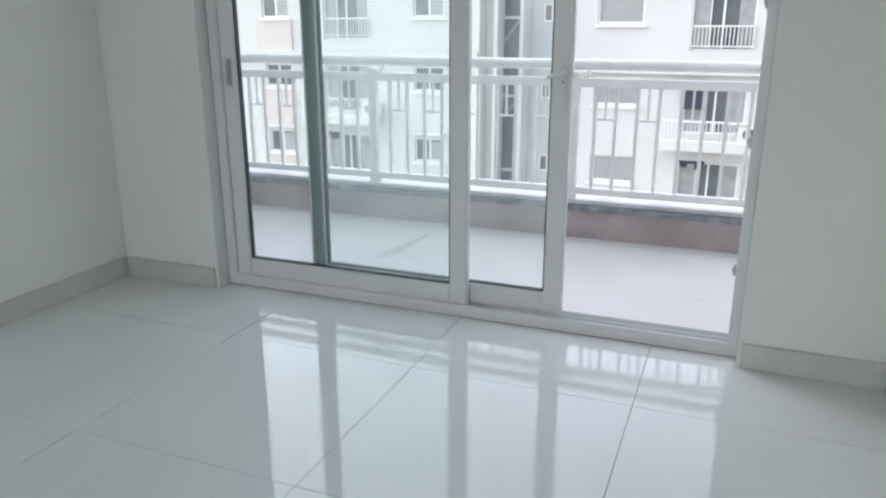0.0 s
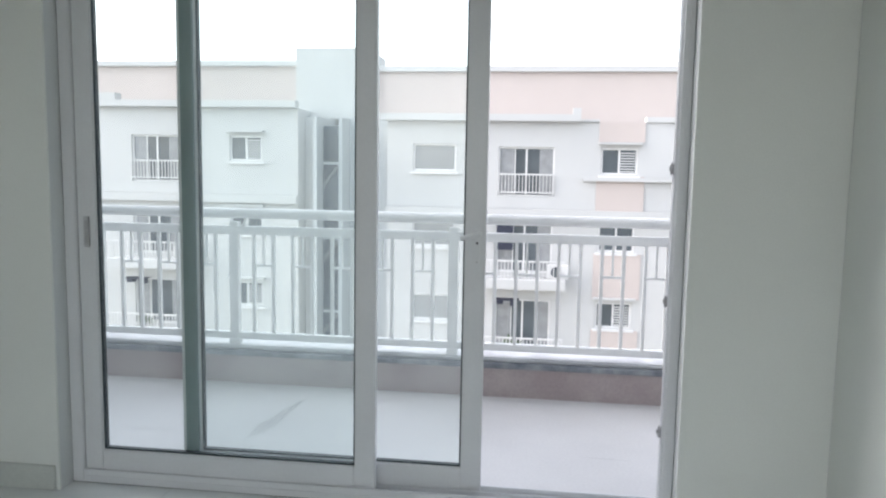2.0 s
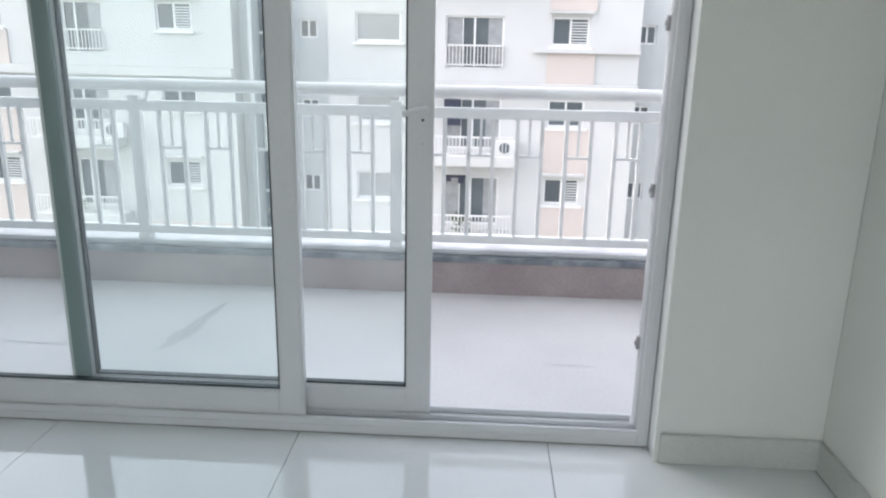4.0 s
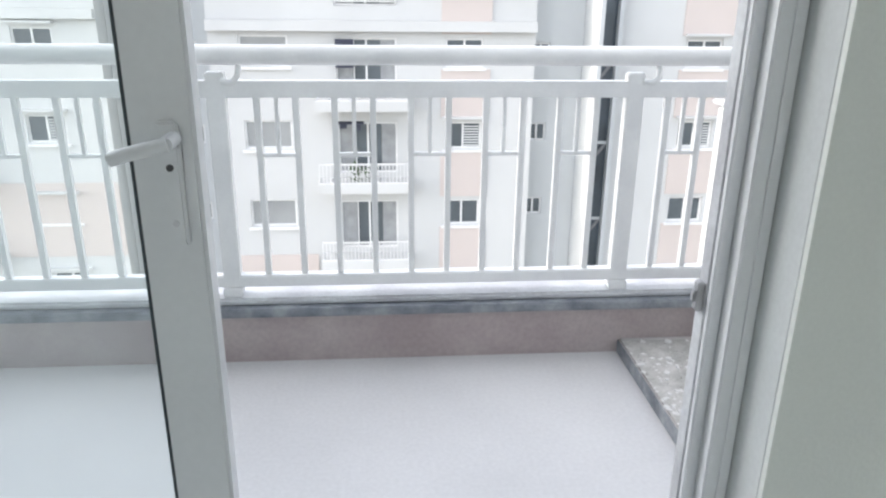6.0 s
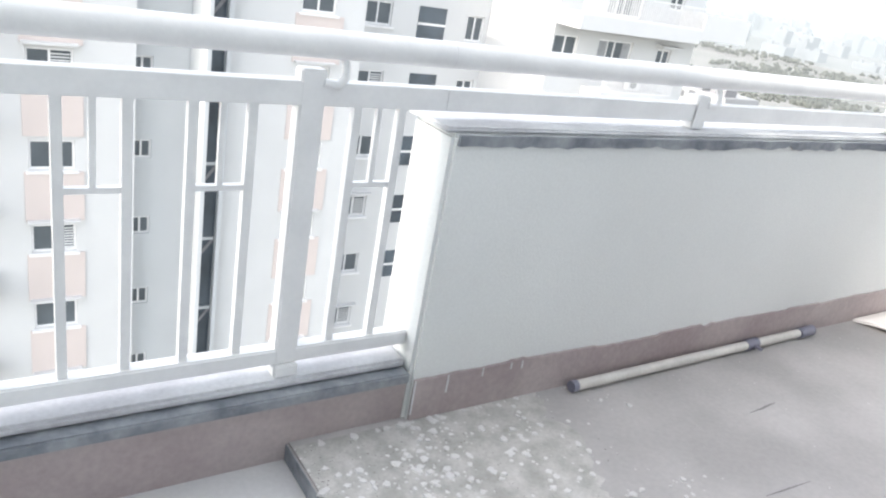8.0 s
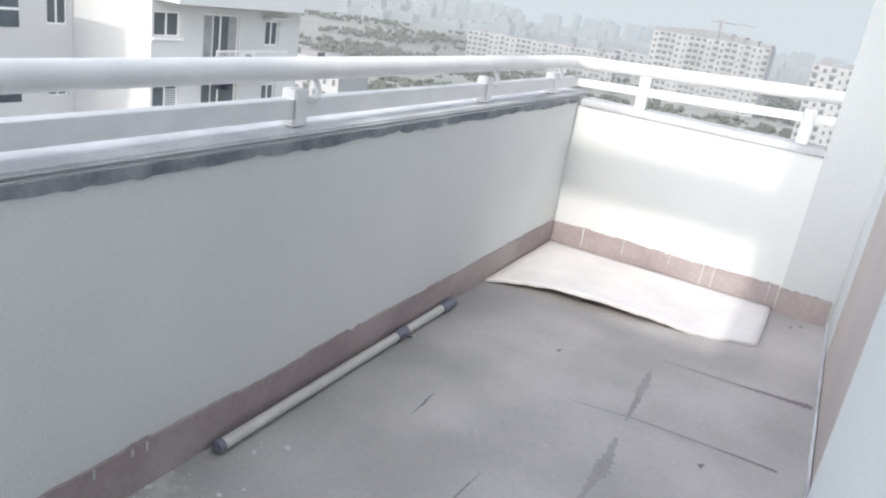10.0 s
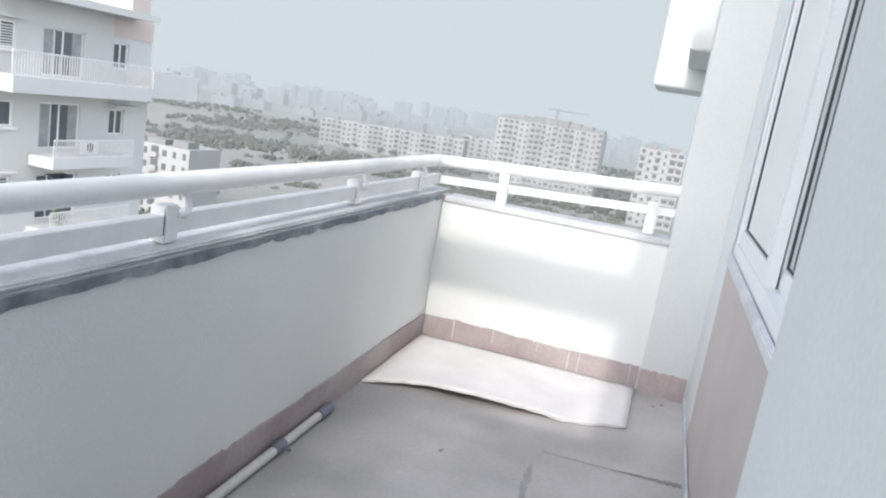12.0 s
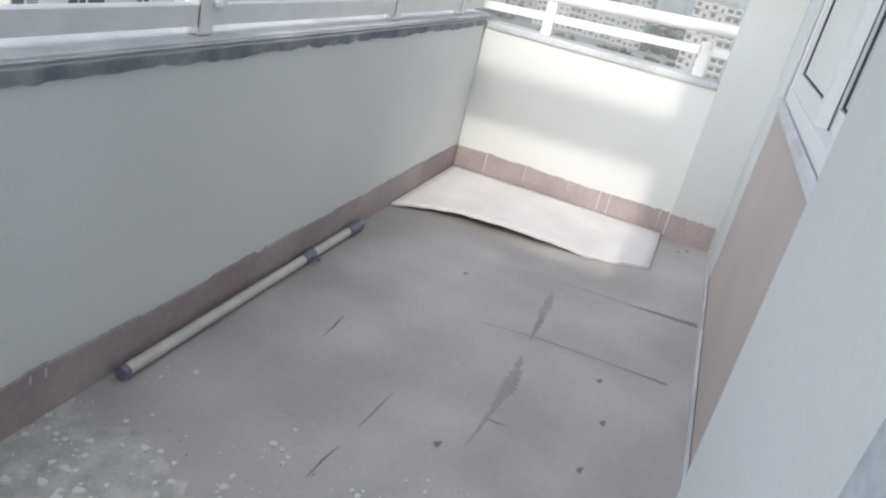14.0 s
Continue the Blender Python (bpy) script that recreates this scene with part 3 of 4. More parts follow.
part("mortar_patch", bm, ROUGH, tf, "rough greenish-grey mortar patch")

# plaster flakes and grit near the edge of the screed
bm, rnd = bmesh.new(), random.Random(11)
heaps = [(rnd.uniform(0.4, 0.75), rnd.uniform(0.6, 1.38), 0.08) for k in range(25)] + [(0.38 + abs(rnd.gauss(0, 0.42)), rnd.uniform(0.3, 1.38), rnd.uniform(0.02, 0.1)) for k in range(70)]
for k in range(2300):
    if k < 2180:
        hx, hy, hr = rnd.choice(heaps)
        x, y = max(0.375, rnd.gauss(hx, hr)), min(1.4, rnd.gauss(hy, hr))
        s = rnd.choice((0.0015, 0.0015, 0.002, 0.002, 0.003, 0.003, 0.004, 0.005, 0.006, 0.009, 0.013)) * rnd.uniform(0.6, 1.3)
    else:
        x, y = rnd.uniform(0.4, 3.0), rnd.uniform(0.1, 1.38)
        s = rnd.uniform(0.0015, 0.004)
    n, h, a0 = rnd.randint(5, 7), s * rnd.uniform(0.15, 0.5), rnd.random() * 6
    ring = [(x + s * rnd.uniform(0.5, 1.2) * math.cos(a0 + 6.283 * q / n), y + s * rnd.uniform(0.5, 1.2) * math.sin(a0 + 6.283 * q / n)) for q in range(n)]
    lo, hi = [bm.verts.new((p, q, FZ + 0.0005)) for p, q in ring], [bm.verts.new((x + (p - x) * 0.8, y + (q - y) * 0.8, FZ + h)) for p, q in ring]
    bm.faces.new(hi)
    for q in range(n):
        bm.faces.new((lo[q], lo[(q + 1) % n], hi[(q + 1) % n], hi[q]))
for k in range(26):
    x, y, s = rnd.uniform(0.4, 1.05), rnd.uniform(0.35, 1.36), rnd.uniform(0.007, 0.016)
    ring = [(x + s * rnd.uniform(0.4, 1.3) * math.cos(0.785 * q), y + s * rnd.uniform(0.4, 1.3) * math.sin(0.785 * q)) for q in range(8)]
    lo, hi = [bm.verts.new((p, q, FZ + 0.0005)) for p, q in ring], [bm.verts.new((x + (p - x) * 0.85, y + (q - y) * 0.85, FZ + 0.0035)) for p, q in ring]
    bm.faces.new(hi)
    for q in range(8):
        bm.faces.new((lo[q], lo[(q + 1) % 8], hi[(q + 1) % 8], hi[q]))
tagged(part("plaster_flakes", bm, FLAKE), "white plaster flakes and grit scattered on the screed", "debris", kind="stuff")

bm, rnd = bmesh.new(), random.Random(17)
for k in range(1700):
    x, y = 0.375 + abs(rnd.gauss(0, 0.3)), rnd.uniform(0.2, 1.4)
    r = rnd.uniform(0.0012, 0.0035)
    v = [bm.verts.new((x + r * math.cos(q) * rnd.uniform(0.6, 1.3), y + r * math.sin(q), FZ + 0.0004)) for q in (0.3, 1.9, 3.4, 5.0)]
    t = bm.verts.new((x, y, FZ + r * 0.9))
    for q in range(4):
        bm.faces.new((v[q], v[(q + 1) % 4], t))
tagged(part("cement_grit", bm, GRIT), "fine pale and dark cement grit on the screed", "debris", kind="stuff")

# ---- the apartment block across the court ----
FY, ST, ZT = 26.3, 2.97, 2.14
GROUND = -36.0
LEVELS = [ZT - ST * k for k in range(8)]


def window_mesh(w, h, mull=1, sill=True):
    t, c, n = 0.07, 0.0, mull + 1
    pane = (w - t * (n + 1)) / n
    holes = [(t + k * (pane + t), t + k * (pane + t) + pane, t, h - t) for k in range(n)]
    return wall_with_holes(0, w, 0, h, 0, 0.1, holes)


W_BIG = (mesh_of("window", window_mesh(1.7, 1.05, 0), F_FRAME), mesh_of("pane", boxes((0.07, 1.63, 0.04, 0.05, 0.07, 0.98)), F_BLIND))
W_TWO = (mesh_of("window", window_mesh(1.36, 1.0, 1), F_FRAME), mesh_of("pane", boxes((0.07, 0.645, 0.04, 0.05, 0.07, 0.93), (0.715, 1.29, 0.04, 0.05, 0.07, 0.93)), F_PANE))
W_DOOR = (mesh_of("balcony_door", window_mesh(2.16, 1.9, 1, False), F_FRAME), mesh_of("pane", boxes((0.07, 1.045, 0.04, 0.05, 0.07, 1.83), (1.115, 2.09, 0.04, 0.05, 0.07, 1.83)), F_PANE))
W_SMALL = (mesh_of("window", window_mesh(0.7, 0.7, 1), F_FRAME), mesh_of("pane", boxes((0.07, 0.63, 0.04, 0.05, 0.07, 0.63)), F_PANE))
W_TWO_H = mesh_of("louvre", boxes(*[(0.72, 1.28, -0.01, 0.03, 0.1 + 0.1 * k, 0.135 + 0.1 * k) for k in range(8)]), F_FRAME)


def rail_mesh(w, h=0.75, gap=0.13):
    d = [(0, w, -0.03, 0.03, h - 0.06, h), (0, w, -0.02, 0.02, 0, 0.05)]
    n = int(w / gap)
    d += [(w * k / n - 0.016, w * k / n + 0.016, -0.016, 0.016, 0.05, h - 0.06) for k in range(n + 1)]
    return boxes(*d)


R_WIDE, R_FLUSH = mesh_of("balcony_railing", rail_mesh(3.3), F_RAIL), mesh_of("balcony_railing", rail_mesh(2.12), F_RAIL)
W_NARROW = (mesh_of("window", window_mesh(0.95, 1.15, 1), F_FRAME), mesh_of("pane", boxes((0.07, 0.44, 0.04, 0.05, 0.07, 1.08), (0.51, 0.88, 0.04, 0.05, 0.07, 1.08)), F_PANE))
SLAB_WIDE, R_LONG = mesh_of("balcony_slab", boxes((0, 4.6, 0, 1.29, -0.45, 0)), F_WHITE), mesh_of("balcony_railing", rail_mesh(4.5), F_RAIL)
SLAB = mesh_of("balcony_slab", boxes((0, 3.4, 0, 1.0, -0.36, 0)), F_WHITE)


CURTAIN = mat("curtain_pane", (0.34, 0.35, 0.36), 0.5, var=0.25, scale=3, bump=0)
HALF = mesh_of("curtain", boxes((0.09, 0.6, 0.02, 0.035, 0.08, 1.82)), CURTAIN)
MULL = mesh_of("mullion", boxes((0.62, 0.66, 0.0, 0.08, 0.07, 1.83)), F_FRAME)
HOOD = mesh_of("hood", boxes((-0.12, 1.48, -0.35, -0.001, 1.13, 1.21)), F_WHITE)
SILL = {1.7: mesh_of("sill", boxes((-0.1, 1.8, -0.2, -0.081, -0.12, -0.04)), F_FRAME), 1.36: mesh_of("sill", boxes((-0.1, 1.46, -0.2, -0.081, -0.12, -0.04)), F_FRAME)}
AC_BODY = mesh_of("air_conditioner_body", boxes((0, 0.8, 0, 0.3, 0, 0.55), bevel=0.02), F_FRAME)
AC_FAN = mesh_of("fan_grille", tube(bmesh.new(), [(0.33, -0.03, 0.28), (0.33, -0.002, 0.28)], 0.2, 20), F_DARK)
RACK = mesh_of("drying_rack", boxes((0, 0.95, 0, 0.5, 0, 0.03), (0.1, 0.35, 0.1, 0.4, -0.16, -0.001), (0.62, 0.85, 0.1, 0.4, -0.22, -0.001)), LAUNDRY)
LEAFY = mat("pot_plant", (0.08, 0.13, 0.06), 0.8, bump=0)


def plant_mesh(seed):
    rnd, bm = random.Random(seed), bmesh.new()
    for k in range(70):
        c = Vector((rnd.gauss(0, 0.16), rnd.gauss(0, 0.1), 0.35 + rnd.gauss(0, 0.16)))
        d = Vector((rnd.uniform(-1, 1), rnd.uniform(-1, 1), rnd.uniform(-0.3, 1))).normalized() * 0.13
        e = d.orthogonal().normalized() * 0.035
        bm.faces.new([bm.verts.new(q) for q in (c - d, c + e, c + d, c - e)])
    return mesh_of("plant", bm, LEAFY)


PLANT = plant_mesh(4)
pick = random.Random(21)


def put_window(house, kind, x, z, y, louvre=False):
    w = piece("window" if kind[0].name.startswith("window") else "balcony_door", kind[0], house, (x, y, z))
    piece("pane", kind[1], w)
    if louvre:
        piece("louvre", W_TWO_H, w)
    if kind is W_BIG or kind is W_TWO:
        piece("sill", SILL[1.7 if kind is W_BIG else 1.36], w)
    if kind is W_TWO and pick.random() < 0.6:
        piece("hood", HOOD, w)
    if kind is W_DOOR:
        piece("mullion", MULL, w)
        if pick.random() < 0.75:
            piece("curtain", HALF, w)
            piece("curtain", HALF, w, (1.49, 0, 0))


def clutter(house, x, y, z, k):
    """What stands on a balcony across the court."""
    if k % 3 == 1:
        ac = piece("air_conditioner", AC_BODY, house, (x + 2.5, y - 0.45, z))
        piece("fan_grille", AC_FAN, ac)
    if k % 2 == 0:
        piece("drying_rack", RACK, house, (x + 0.5, y - 0.9, z + 2.15))
    if k in (2, 4, 5):
        piece("plant", PLANT, house, (x + 0.6 + 0.3 * k, y - 0.6, z))
    if k in (4,):
        piece("plant", PLANT, house, (x + 1.3, y - 0.65, z + 0.1))


def storeys(house, y, cols, kmax=7, up=0.0):
    """Fills columns of openings: (kind, x); returns the holes for the wall."""
    holes = []
    for kind, x in cols:
        for k, zt in enumerate(lv + up for lv in LEVELS[:kmax]):
            if kind == "big":
                put_window(house, W_BIG, x, zt - 0.92, y + 0.08)
                holes.append((x, x + 1.7, zt - 0.92, zt + 0.13))
            elif kind == "two":
                put_window(house, W_TWO, x, zt - 0.95, y + 0.08, k % 2 == 0)
                holes.append((x, x + 1.36, zt - 0.95, zt + 0.05))
            elif kind == "narrow":
                put_window(house, W_NARROW, x, zt - 1.25, y + 0.08)
                holes.append((x, x + 0.95, zt - 1.25, zt - 0.1))
            elif kind == "small":
                put_window(house, W_SMALL, x, zt - 0.85, y + 0.08)
                holes.append((x, x + 0.7, zt - 0.85, zt - 0.15))
            elif kind in ("door", "wide"):
                put_window(house, W_DOOR, x, zt - 1.85, y + 0.1)
                holes.append((x, x + 2.16, zt - 1.85, zt + 0.05))
                if kind == "wide":
                    if k:
                        piece("balcony_slab", SLAB_WIDE, house, (x - 0.5, y - 1.3, zt - 2.02))
                        piece("balcony_railing", R_LONG, house, (x - 0.45, y - 1.25, zt - 2.02))
                        clutter(house, x - 0.5, y, zt - 2.02, k)
                elif k == 0:
                    piece("balcony_railing", R_FLUSH, house, (x + 0.02, y - 0.06, zt - 1.72))
                else:
                    piece("balcony_slab", SLAB, house, (x - 0.72, y - 1.0, zt - 2.02))
                    piece("balcony_railing", R_WIDE, house, (x - 0.67, y - 0.95, zt - 2.02))
                    clutter(house, x - 0.5, y, zt - 2.02, k)
    return holes


def block(house, x0, x1, y, cols, top, material=F_WHITE, deep=8.0, kmax=7, up=0.0):
    holes = storeys(house, y, cols, kmax, up)
    part("wall", wall_with_holes(x0, x1, -19.0, top, y, y + 0.25, holes), material, house)
    part("interior", boxes((x0 + 0.21, x1 - 0.21, y + 0.6, y + deep, -19.0, top - 0.1)), F_GREY, house)
    part("side_wall", boxes((x0, x0 + 0.2, y + 0.251, y + deep, -19, top)), material, house)
    part("side_wall", boxes((x1 - 0.2, x1, y + 0.251, y + deep, -19, top)), material, house)


def shaft(house, x0, x1, y):
    s = part("stair_shaft", boxes((x0, x1, y, y + 0.1, -19, 2.9)), F_DARK, house, "dark glazed stairwell strip")
    for zt in LEVELS:
        part("transom", boxes((x0, x1, y - 0.06, y - 0.001, zt - 0.75, zt - 0.64)), F_GREY, s)
    for zt in LEVELS:
        bm = bmesh.new()
        box(bm, x0 + 0.02, x1 - 0.02, y - 0.05, y - 0.002, -0.09, 0.09)
        for v in bm.verts:
            v.co.z += zt - 1.6 + (v.co.x - x0) * 1.3
        part("stair_flight", bm, CITY_SLAB, s)
    part("shaft_side", boxes((x0 - 0.15, x0 - 0.001, y - 0.9, y + 2, -19, 3.2), (x1 + 0.001, x1 + 0.15, y - 0.3, y + 2, -19, 3.2)), F_GREY, s)


house = thing("apartment_building", "long white apartment block with pink bands, balconies and dark stair shafts", "building", loc=(0, 0, 0))
block(house, -24.0, -10.05, FY, [("door", -17.15), ("two", -12.92), ("two", -20.25)], 3.6, up=0.3)
block(house, -6.4, 5.1, FY, [("big", -5.38), ("door", -2.03), ("two", 1.87)], 3.15)
block(house, 8.1, 13.3, FY, [("two", 10.7)], 3.4)
block(house, -8.09, -6.41, FY + 0.7, [("small", -7.65)], 3.3, F_GREY)
block(house, -10.04, -9.0, FY + 0.9, [], 3.3, F_WHITE)
block(house, 5.101, 7.09, FY + 0.9, [("small", 5.15)], 3.3, F_GREY)
shaft(house, -8.95, -8.25, FY - 0.2), shaft(house, 7.25, 7.95, FY - 0.2)
for x0, x1 in ((1.72, 3.5), (10.5, 12.4)):
    for zt in LEVELS[1:]:
        part("pink_panel", boxes((x0, x1, FY - 0.06, FY - 0.001, zt + 0.2, zt + 1.95)), F_PINK, house)
part("pink_panel", boxes((-6.38, -2.95, FY - 0.05, FY - 0.001, LEVELS[4] - 1.9, LEVELS[4] + 0.9)), F_PINK, house)
part("pink_panel", boxes((-14.3, -10.06, FY - 0.05, FY - 0.001, -8.75, -5.92)), F_PINK, house)
part("pink_panel", boxes((1.77, 3.46, FY - 0.06, FY - 0.001, 2.42, 3.151)), F_PINK, house)
for zt in LEVELS[1:]:
    part("pink_panel", boxes((-20.6, -18.75, FY - 0.06, FY - 0.001, zt + 0.5, zt + 2.25)), F_PINK, house)
part("ledge", boxes((1.2, 5.1, FY - 0.25, FY - 0.061, 0.93, 1.08)), F_WHITE, house)
part("ledge", boxes((-6.4, 5.1, FY - 0.3, FY - 0.061, -0.55, -0.2)), F_WHITE, house)
part("ledge", boxes((-24, -10.05, FY - 0.3, FY - 0.061, -0.2, 0.12)), F_WHITE, house)
part("parapet", boxes((-6.7, 0.75, FY - 0.35, FY + 0.1, 3.16, 3.42)), F_WHITE, house)
part("parapet", boxes((0.75, 1.05, FY - 0.35, FY + 0.1, 3.16, 3.66)), F_WHITE, house)
part("parapet", boxes((1.05, 1.76, FY - 0.1, FY + 0.2, 3.16, 3.26)), F_WHITE, house)
part("parapet", boxes((3.47, 5.1, FY - 0.1, FY + 0.2, 3.16, 3.36)), F_WHITE, house)
part("parapet", boxes((-18.7, -10.05, FY - 0.35, FY + 0.1, 3.61, 3.87)), F_WHITE, house)
part("parapet", boxes((-18.9, -17.6, FY - 0.35, FY + 0.1, 3.871, 4.15)), F_WHITE, house)
part("penthouse_wall", boxes((-7.5, 5.0, FY + 2, FY + 2.3, 2.5, 5.28)), F_PINK, house, "plain pink rooftop wall")
part("penthouse_cap", boxes((-7.55, 5.2, FY + 1.8, FY + 2.5, 5.281, 5.5)), F_WHITE, house)
part("roof_pipe", tube(bmesh.new(), [(-0.2, FY + 2.1, 5.85), (5.2, FY + 2.1, 5.8)], 0.035, 8), F_FRAME, house, "thin white pipe along the roof edge")
for x in (0.0, 1.7, 3.4, 4.9):
    part("roof_pipe_stand", tube(bmesh.new(), [(x, FY + 2.1, 5.5), (x, FY + 2.1, 6.2 if x == 1.7 else 5.85)], 0.03, 8), F_FRAME, house)
part("penthouse_wall", boxes((-24.0, -10.69, FY + 2, FY + 2.3, 3.0, 5.5)), F_PINK, house, "plain pink rooftop wall")
part("penthouse_cap", boxes((-24.2, -10.69, FY + 1.8, FY + 2.5, 5.501, 5.72)), F_WHITE, house)
part("rooftop_tower", boxes((-10.66, -7.56, FY + 1.6, FY + 5, 3.3, 6.2)), F_WHITE, house)
part("laundry", boxes((-2.02, -1.38, FY - 0.3, FY - 0.25, LEVELS[1] - 0.95, LEVELS[1] + 0.02)), LAUNDRY, house, "dark cloth hung on a balcony")

# the wing further along: a set-back part and a nearer end with corner balconies
WY, WB, DROP = 29.5, 24.8, -0.57
wing = thing("apartment_wing", "white apartment wing with corner balconies beyond the court", "building")
block(wing, 13.4, 21.4, WY, [("two", 14.85), ("narrow", 20.2)], 2.9, up=DROP)
for zt in LEVELS[:6]:
    s_w = part("stair_window", boxes((17.55, 19.0, WY - 0.03, WY - 0.001, zt + DROP - 1.4, zt + DROP + 0.05)), F_DARK, wing)
    part("stair_flight", boxes((17.55, 19.0, WY - 0.06, WY - 0.031, zt + DROP - 0.75, zt + DROP - 0.65)), F_FRAME, s_w)
block(wing, 21.41, 30.5, WB, [("two", 21.12 + 0.4), ("wide", 24.15), ("narrow", 28.02)], 2.6, up=DROP)
part("corner_terrace", boxes((28.9, 32.2, WB - 1.5, WB - 0.002, -0.72, 0.42)), F_WHITE, wing, "solid white corner of the roof terrace")
piece("balcony_railing", mesh_of("balcony_railing", rail_mesh(7.4, 0.95), F_RAIL), wing, (21.45, WB - 1.4, -0.3))
part("terrace_slab", boxes((21.41, 28.89, WB - 1.5, WB - 0.002, -0.9, -0.301)), F_WHITE, wing)
part("window_hood", boxes((27.8, 29.3, WB - 0.5, WB - 0.001, LEVELS[1] + DROP + 0.0, LEVELS[1] + DROP + 0.12)), F_WHITE, wing)
part("roof_slab", boxes((21.3, 29.2, WB - 1.4, WB + 0.3, 2.61, 2.9)), F_WHITE, wing)
part("pink_panel", boxes((28.0, 30.49, WB - 0.05, WB - 0.001, 1.72, 2.6)), F_PINK, wing)
part("penthouse_wall", boxes((29.3, 30.5, WB + 0.26, WB + 4, 2.61, 5.2)), F_PINK, wing)
part("link_wall", boxes((13.3, 13.39, FY + 0.2, WY, -19, 3.3)), F_WHITE, wing)

# ---- our own building further along ----
fin = thing("sunshade_box", "white concrete sunshade box on the facade beyond the column", "sunshade")
part("fin", boxes((6.0, 6.8, -0.38, 0.58, 1.68, 3.4), bevel=0.01), WALL_OUT, fin)
part("inner_box", boxes((4.75, 5.998, -0.38, 0.36, 1.83, 3.4), bevel=0.01), WALL_OUT, fin)
structure("facade_own", boxes((EX + 0.351, 12.0, -0.8, -0.4, -20, 8)), WALL_OUT, "white outer wall of the same building", "wall")

# ---- ground and distance ----
bm = bmesh.new()
bmesh.ops.create_grid(bm, x_segments=40, y_segments=40, size=2500)
for v in bm.verts:
    v.co.z = GROUND + 4 * noise.noise((v.co.x / 400, v.co.y / 400, 0))
structure("ground", bm, EARTH, "dry dusty ground with scrub reaching the horizon", "ground")


bm = bmesh.new()
arc = [(1500 * math.cos(radians(q)), 1500 * math.sin(radians(q))) for q in range(-40, 56, 4)]
rows = [[bm.verts.new((x, y, z)) for x, y in arc] for z in (-60, 60, 900)]
for p, q in zip(rows, rows[1:]):
    for k in range(len(arc) - 1):
        bm.faces.new((p[k], p[k + 1], q[k + 1], q[k]))
HAZE = bpy.data.materials.new("hazy_distance")
HAZE.use_nodes = True
hn = HAZE.node_tree.nodes
hn.remove(hn["Principled BSDF"])
em = hn.new("ShaderNodeEmission")
em.inputs["Color"].default_value, em.inputs["Strength"].default_value = (0.83, 0.925, 1.0, 1), 0.245
HAZE.node_tree.links.new(em.outputs[0], hn["Material Output"].inputs["Surface"])
structure("backdrop", bm, HAZE, "pale grey-blue hazy sky over the far horizon", "backdrop")


def haze_glow_sheet(radius, height, thick):
    """A see-through glowing sheet added to imitate haze over what stands behind it."""
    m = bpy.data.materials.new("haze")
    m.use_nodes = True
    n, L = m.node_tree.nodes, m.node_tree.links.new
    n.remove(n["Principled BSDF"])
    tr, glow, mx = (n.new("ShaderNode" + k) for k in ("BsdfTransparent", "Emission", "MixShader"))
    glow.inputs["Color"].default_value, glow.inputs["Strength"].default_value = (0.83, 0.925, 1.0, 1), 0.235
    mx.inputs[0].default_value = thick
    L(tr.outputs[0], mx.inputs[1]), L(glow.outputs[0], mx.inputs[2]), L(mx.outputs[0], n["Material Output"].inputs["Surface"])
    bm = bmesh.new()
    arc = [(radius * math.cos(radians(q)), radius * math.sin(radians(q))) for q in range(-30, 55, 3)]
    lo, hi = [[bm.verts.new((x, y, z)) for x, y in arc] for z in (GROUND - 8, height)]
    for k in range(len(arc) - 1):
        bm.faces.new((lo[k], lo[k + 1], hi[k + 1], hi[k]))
    ob = structure("backdrop_haze_glow", bm, m, "see-through glowing sheet added as haze over the distance", "backdrop")
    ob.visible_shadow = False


haze_glow_sheet(215, 400, 0.1), haze_glow_sheet(372, 500, 0.1), haze_glow_sheet(720, 600, 0.42), haze_glow_sheet(1080, 700, 0.45)


def tower(x, y, w, d, top, label, storey=3.0, bay=3.2, name="tower_block", turn=0.0, rows=16):
    t = thing(name, label, "building", "far buildings" if name == "distant_building" else "", loc=(x, y, 0))
    t.rotation_euler.z = turn
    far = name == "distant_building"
    paint, dark = (FAR_HAZED, WIN_HAZED) if far else (CITY, CITY_WIN)
    part("wall", boxes((0, d, -w / 2, w / 2, GROUND - 4, top)), paint, t)
    n, m = min(rows, int((top - GROUND) / storey)), max(2, int(w / bay))
    rnd = random.Random(int(x * 3 + y * 7))
    wide = [rnd.choice((0.16, 0.22, 0.3, 0.38)) * bay for j in range(m)]
    bm, bl = bmesh.new(), bmesh.new()
    for i in range(n):
        z = top - 2.4 - i * storey
        for j in range(m):
            c = -w / 2 + (j + 0.5) * w / m
            box(bm, -0.08, 0.2, c - wide[j], c + wide[j], z, z + (1.4 if wide[j] < 0.25 * bay else 2.0))
            if wide[j] > 0.28 * bay:
                box(bl, -1.0, -0.09, c - bay * 0.42, c + bay * 0.42, z - 0.35, z + 0.6)
    tagged(part("window_grid", bm, dark, t), kind="stuff")
    if bl.faces:
        tagged(part("balcony_stack", bl, paint, t), kind="stuff")
    else:
        bl.free()
    for k in range(max(2, m // 5)):
        c, q = -w / 2 + (k + 0.5) * w / max(2, m // 5), rnd.uniform(1.2, 3)
        part("roof_box", boxes((1 + k * 0.05, 5, c - q, c + q, top + 0.01, top + rnd.uniform(1, 3.2))), paint if far else CITY_SLAB, t)
    return t


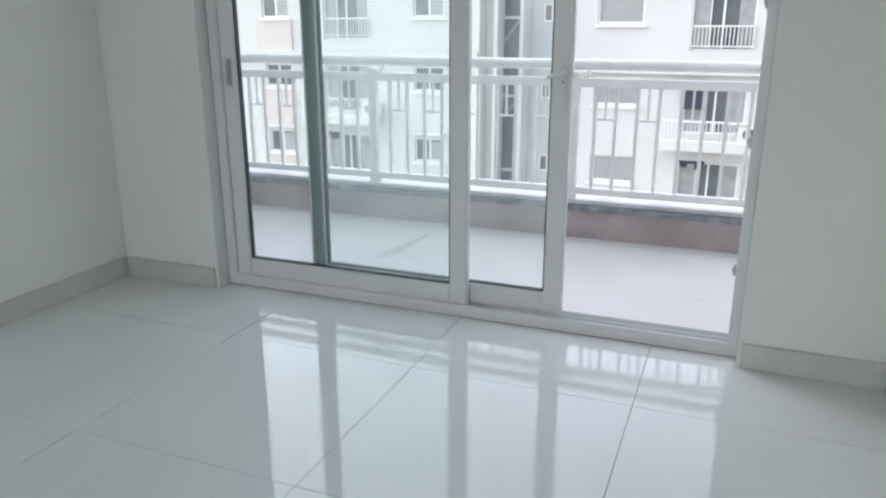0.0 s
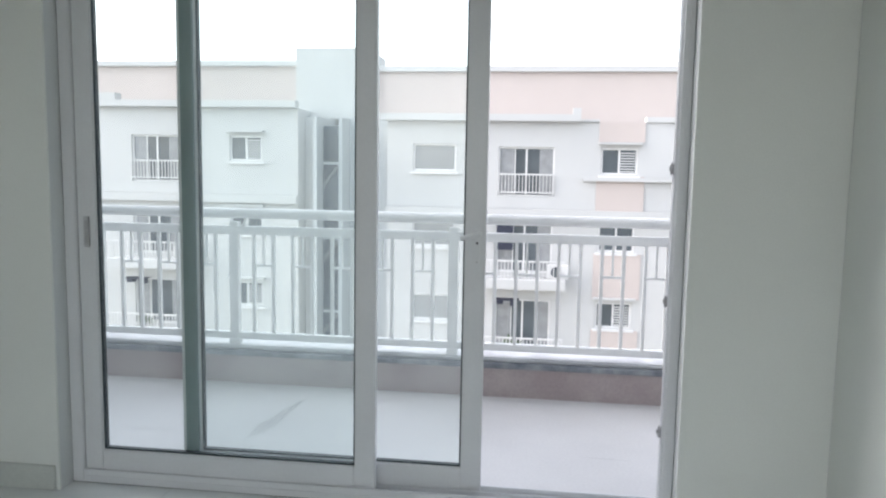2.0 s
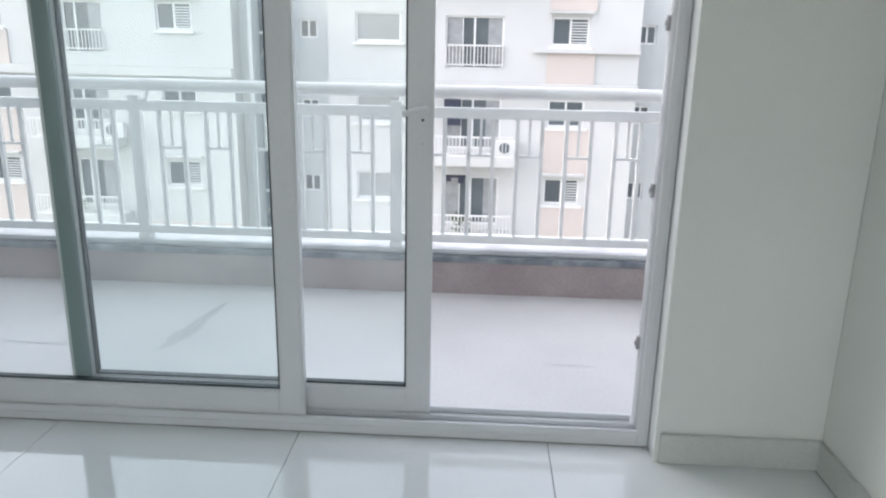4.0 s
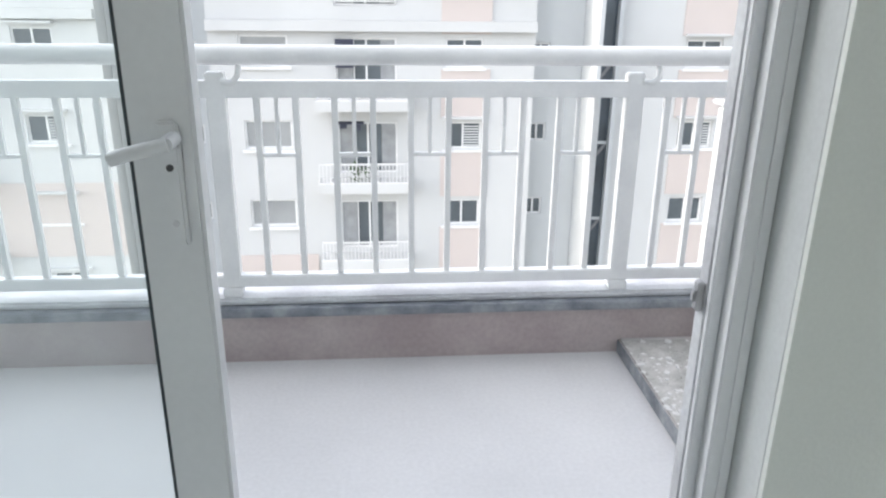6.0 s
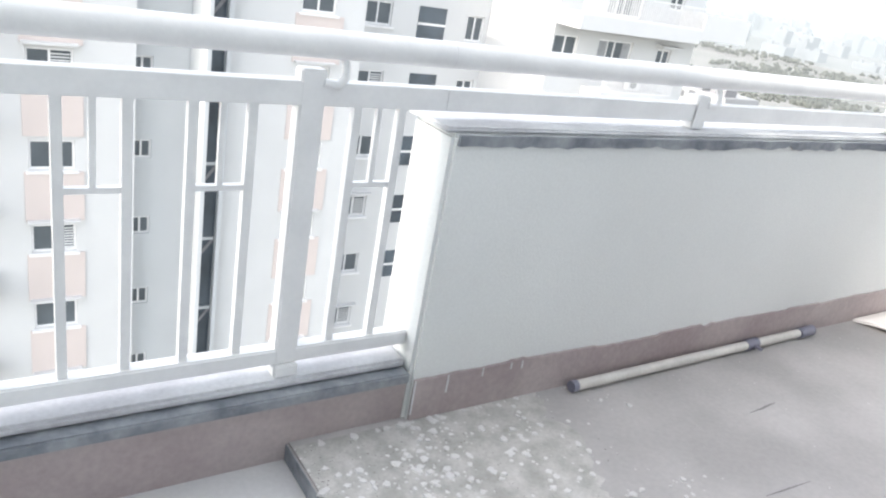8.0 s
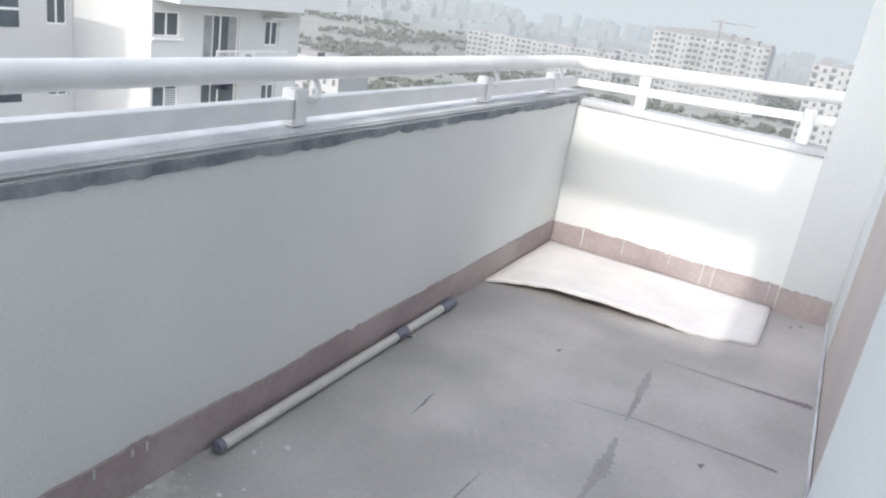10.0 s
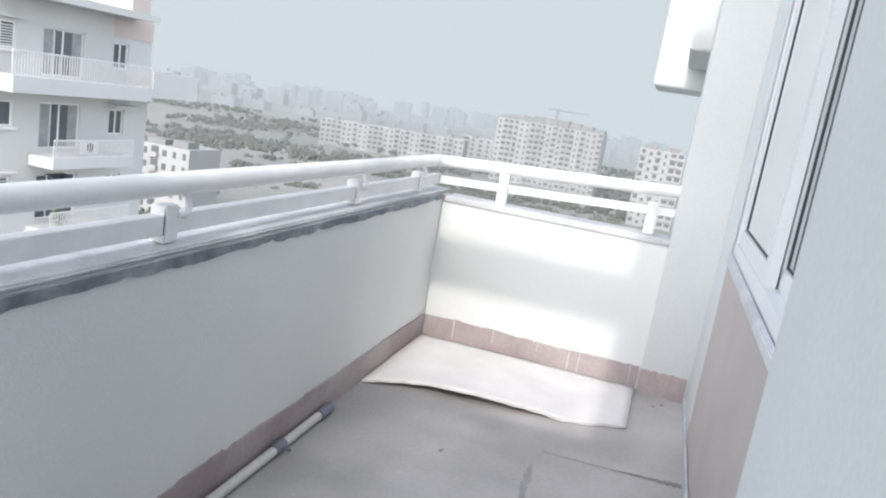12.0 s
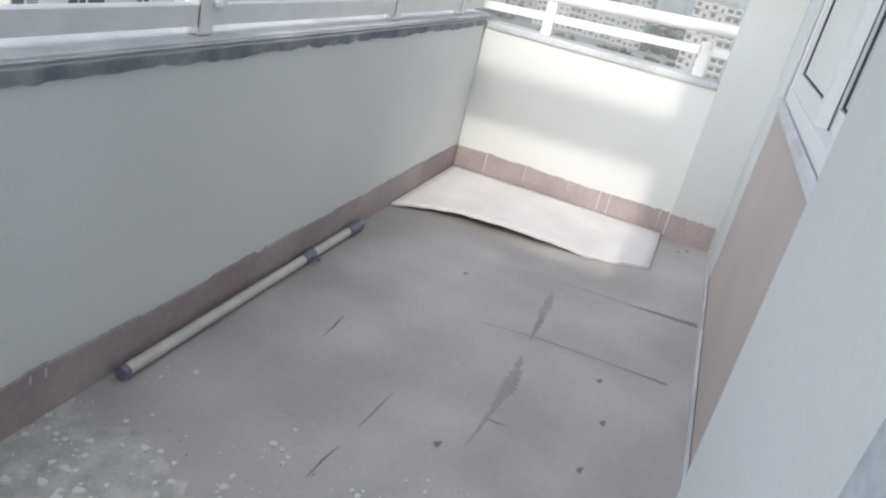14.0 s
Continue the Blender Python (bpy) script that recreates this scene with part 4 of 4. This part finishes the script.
tower(425, 184, 52, 16, -21.0, "long white mid-rise block with rows of openings", turn=0.3)
tower(420, 136, 36, 16, -20.0, "white mid-rise block with stacked balconies", turn=0.15)
tower(466, 117, 30, 16, -19.0, "grey unfinished block of bare storeys", bay=5)
b = tower(398, 66, 57, 24, -3.0, "tall tower under construction with a rounded top", bay=2.9)
for k in range(9):
    y0 = -28.5 + k * 6.35
    part("crown", boxes((2 - 1.2 * math.sin((k + 0.5) * 0.349), 14, y0, y0 + 6.2, -2.989, -1.8 + 2.6 * math.sin((k + 0.5) * 0.349))), CITY_SLAB, b, "unfinished grey top storey")
crane = thing("tower_crane", "small tower crane on the unfinished roof", "crane")
part("mast", boxes((406, 407.2, 64, 65.2, -2.98, 6.5)), CITY_SLAB, crane)
part("jib", boxes((406.2, 407, 48, 70, 5.2, 5.8)), CITY_SLAB, crane)
tower(300, 5, 17, 20, -4.5, "white tower seen past the column", bay=2.6)
tower(420, -30, 40, 20, -6, "white block seen past the column", bay=2.6)
rnd = random.Random(3)
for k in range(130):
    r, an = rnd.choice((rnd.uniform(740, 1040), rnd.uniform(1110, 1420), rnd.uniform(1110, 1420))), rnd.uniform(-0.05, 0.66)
    tower(r * math.cos(an), r * math.sin(an), rnd.uniform(9, 30), 14, GROUND + rnd.uniform(3, 14) + (r - 740) * 0.022, "distant building with haze put into its pale colours", name="distant_building", bay=6, rows=8)
low = tower(141, 108, 13, 12, -18.5, "low white flat-roofed house below", bay=2.5)

bm = bmesh.new()
for k in range(15000):
    r, an = rnd.uniform(230, 700), rnd.uniform(0.02, 0.8)
    if rnd.random() < 0.35:
        r = rnd.uniform(130, 300)
    x, y = r * math.cos(an), r * math.sin(an)
    if noise.noise((x / 60, y / 60, 3)) + 0.5 * noise.noise((x / 17, y / 17, 8)) < rnd.uniform(-0.1, 0.25):
        continue
    s = rnd.uniform(0.45, 1.7)
    for q in range(3):
        m4 = Matrix.Translation((x + rnd.uniform(-s, s), y + rnd.uniform(-s, s), GROUND + s * rnd.uniform(0.6, 1.3))) @ Euler((rnd.random() * 3, rnd.random() * 3, 0)).to_matrix().to_4x4() @ Matrix.Diagonal((s * rnd.uniform(0.6, 1.1), s * rnd.uniform(0.6, 1.1), s * rnd.uniform(0.5, 0.9), 1))
        vs = [bm.verts.new(m4 @ (Vector(p) * rnd.uniform(0.75, 1.2))) for p in ICO_V]
        for f in ICO_F:
            bm.faces.new([vs[i] for i in f])
tagged(part("woodland", bm, LEAF), "dusty green scrub and trees between the buildings", "trees", kind="stuff")

# ---- tiles of the room floor, last ----
tile_me = {}
JX, JY, TS = -0.28, -0.527, 0.8
for i in range(-4, 3):
    for j in range(-6, 2):
        x0, x1 = max(JX + i * TS + 0.0012, RX0), min(JX + (i + 1) * TS - 0.0012, RX1)
        y0, y1 = max(JY + j * TS + 0.0012, RY0), min(JY + (j + 1) * TS - 0.0012, -0.001)
        if x1 - x0 < 0.02 or y1 - y0 < 0.02:
            continue
        key = (round(x1 - x0, 3), round(y1 - y0, 3))
        if key not in tile_me:
            bm = boxes((0, x1 - x0, 0, y1 - y0, -0.008, 0))
            tile_me[key] = mesh_of("tile", bm, TILE)
        piece("tile", tile_me[key], floor, (x0, y0, 0))
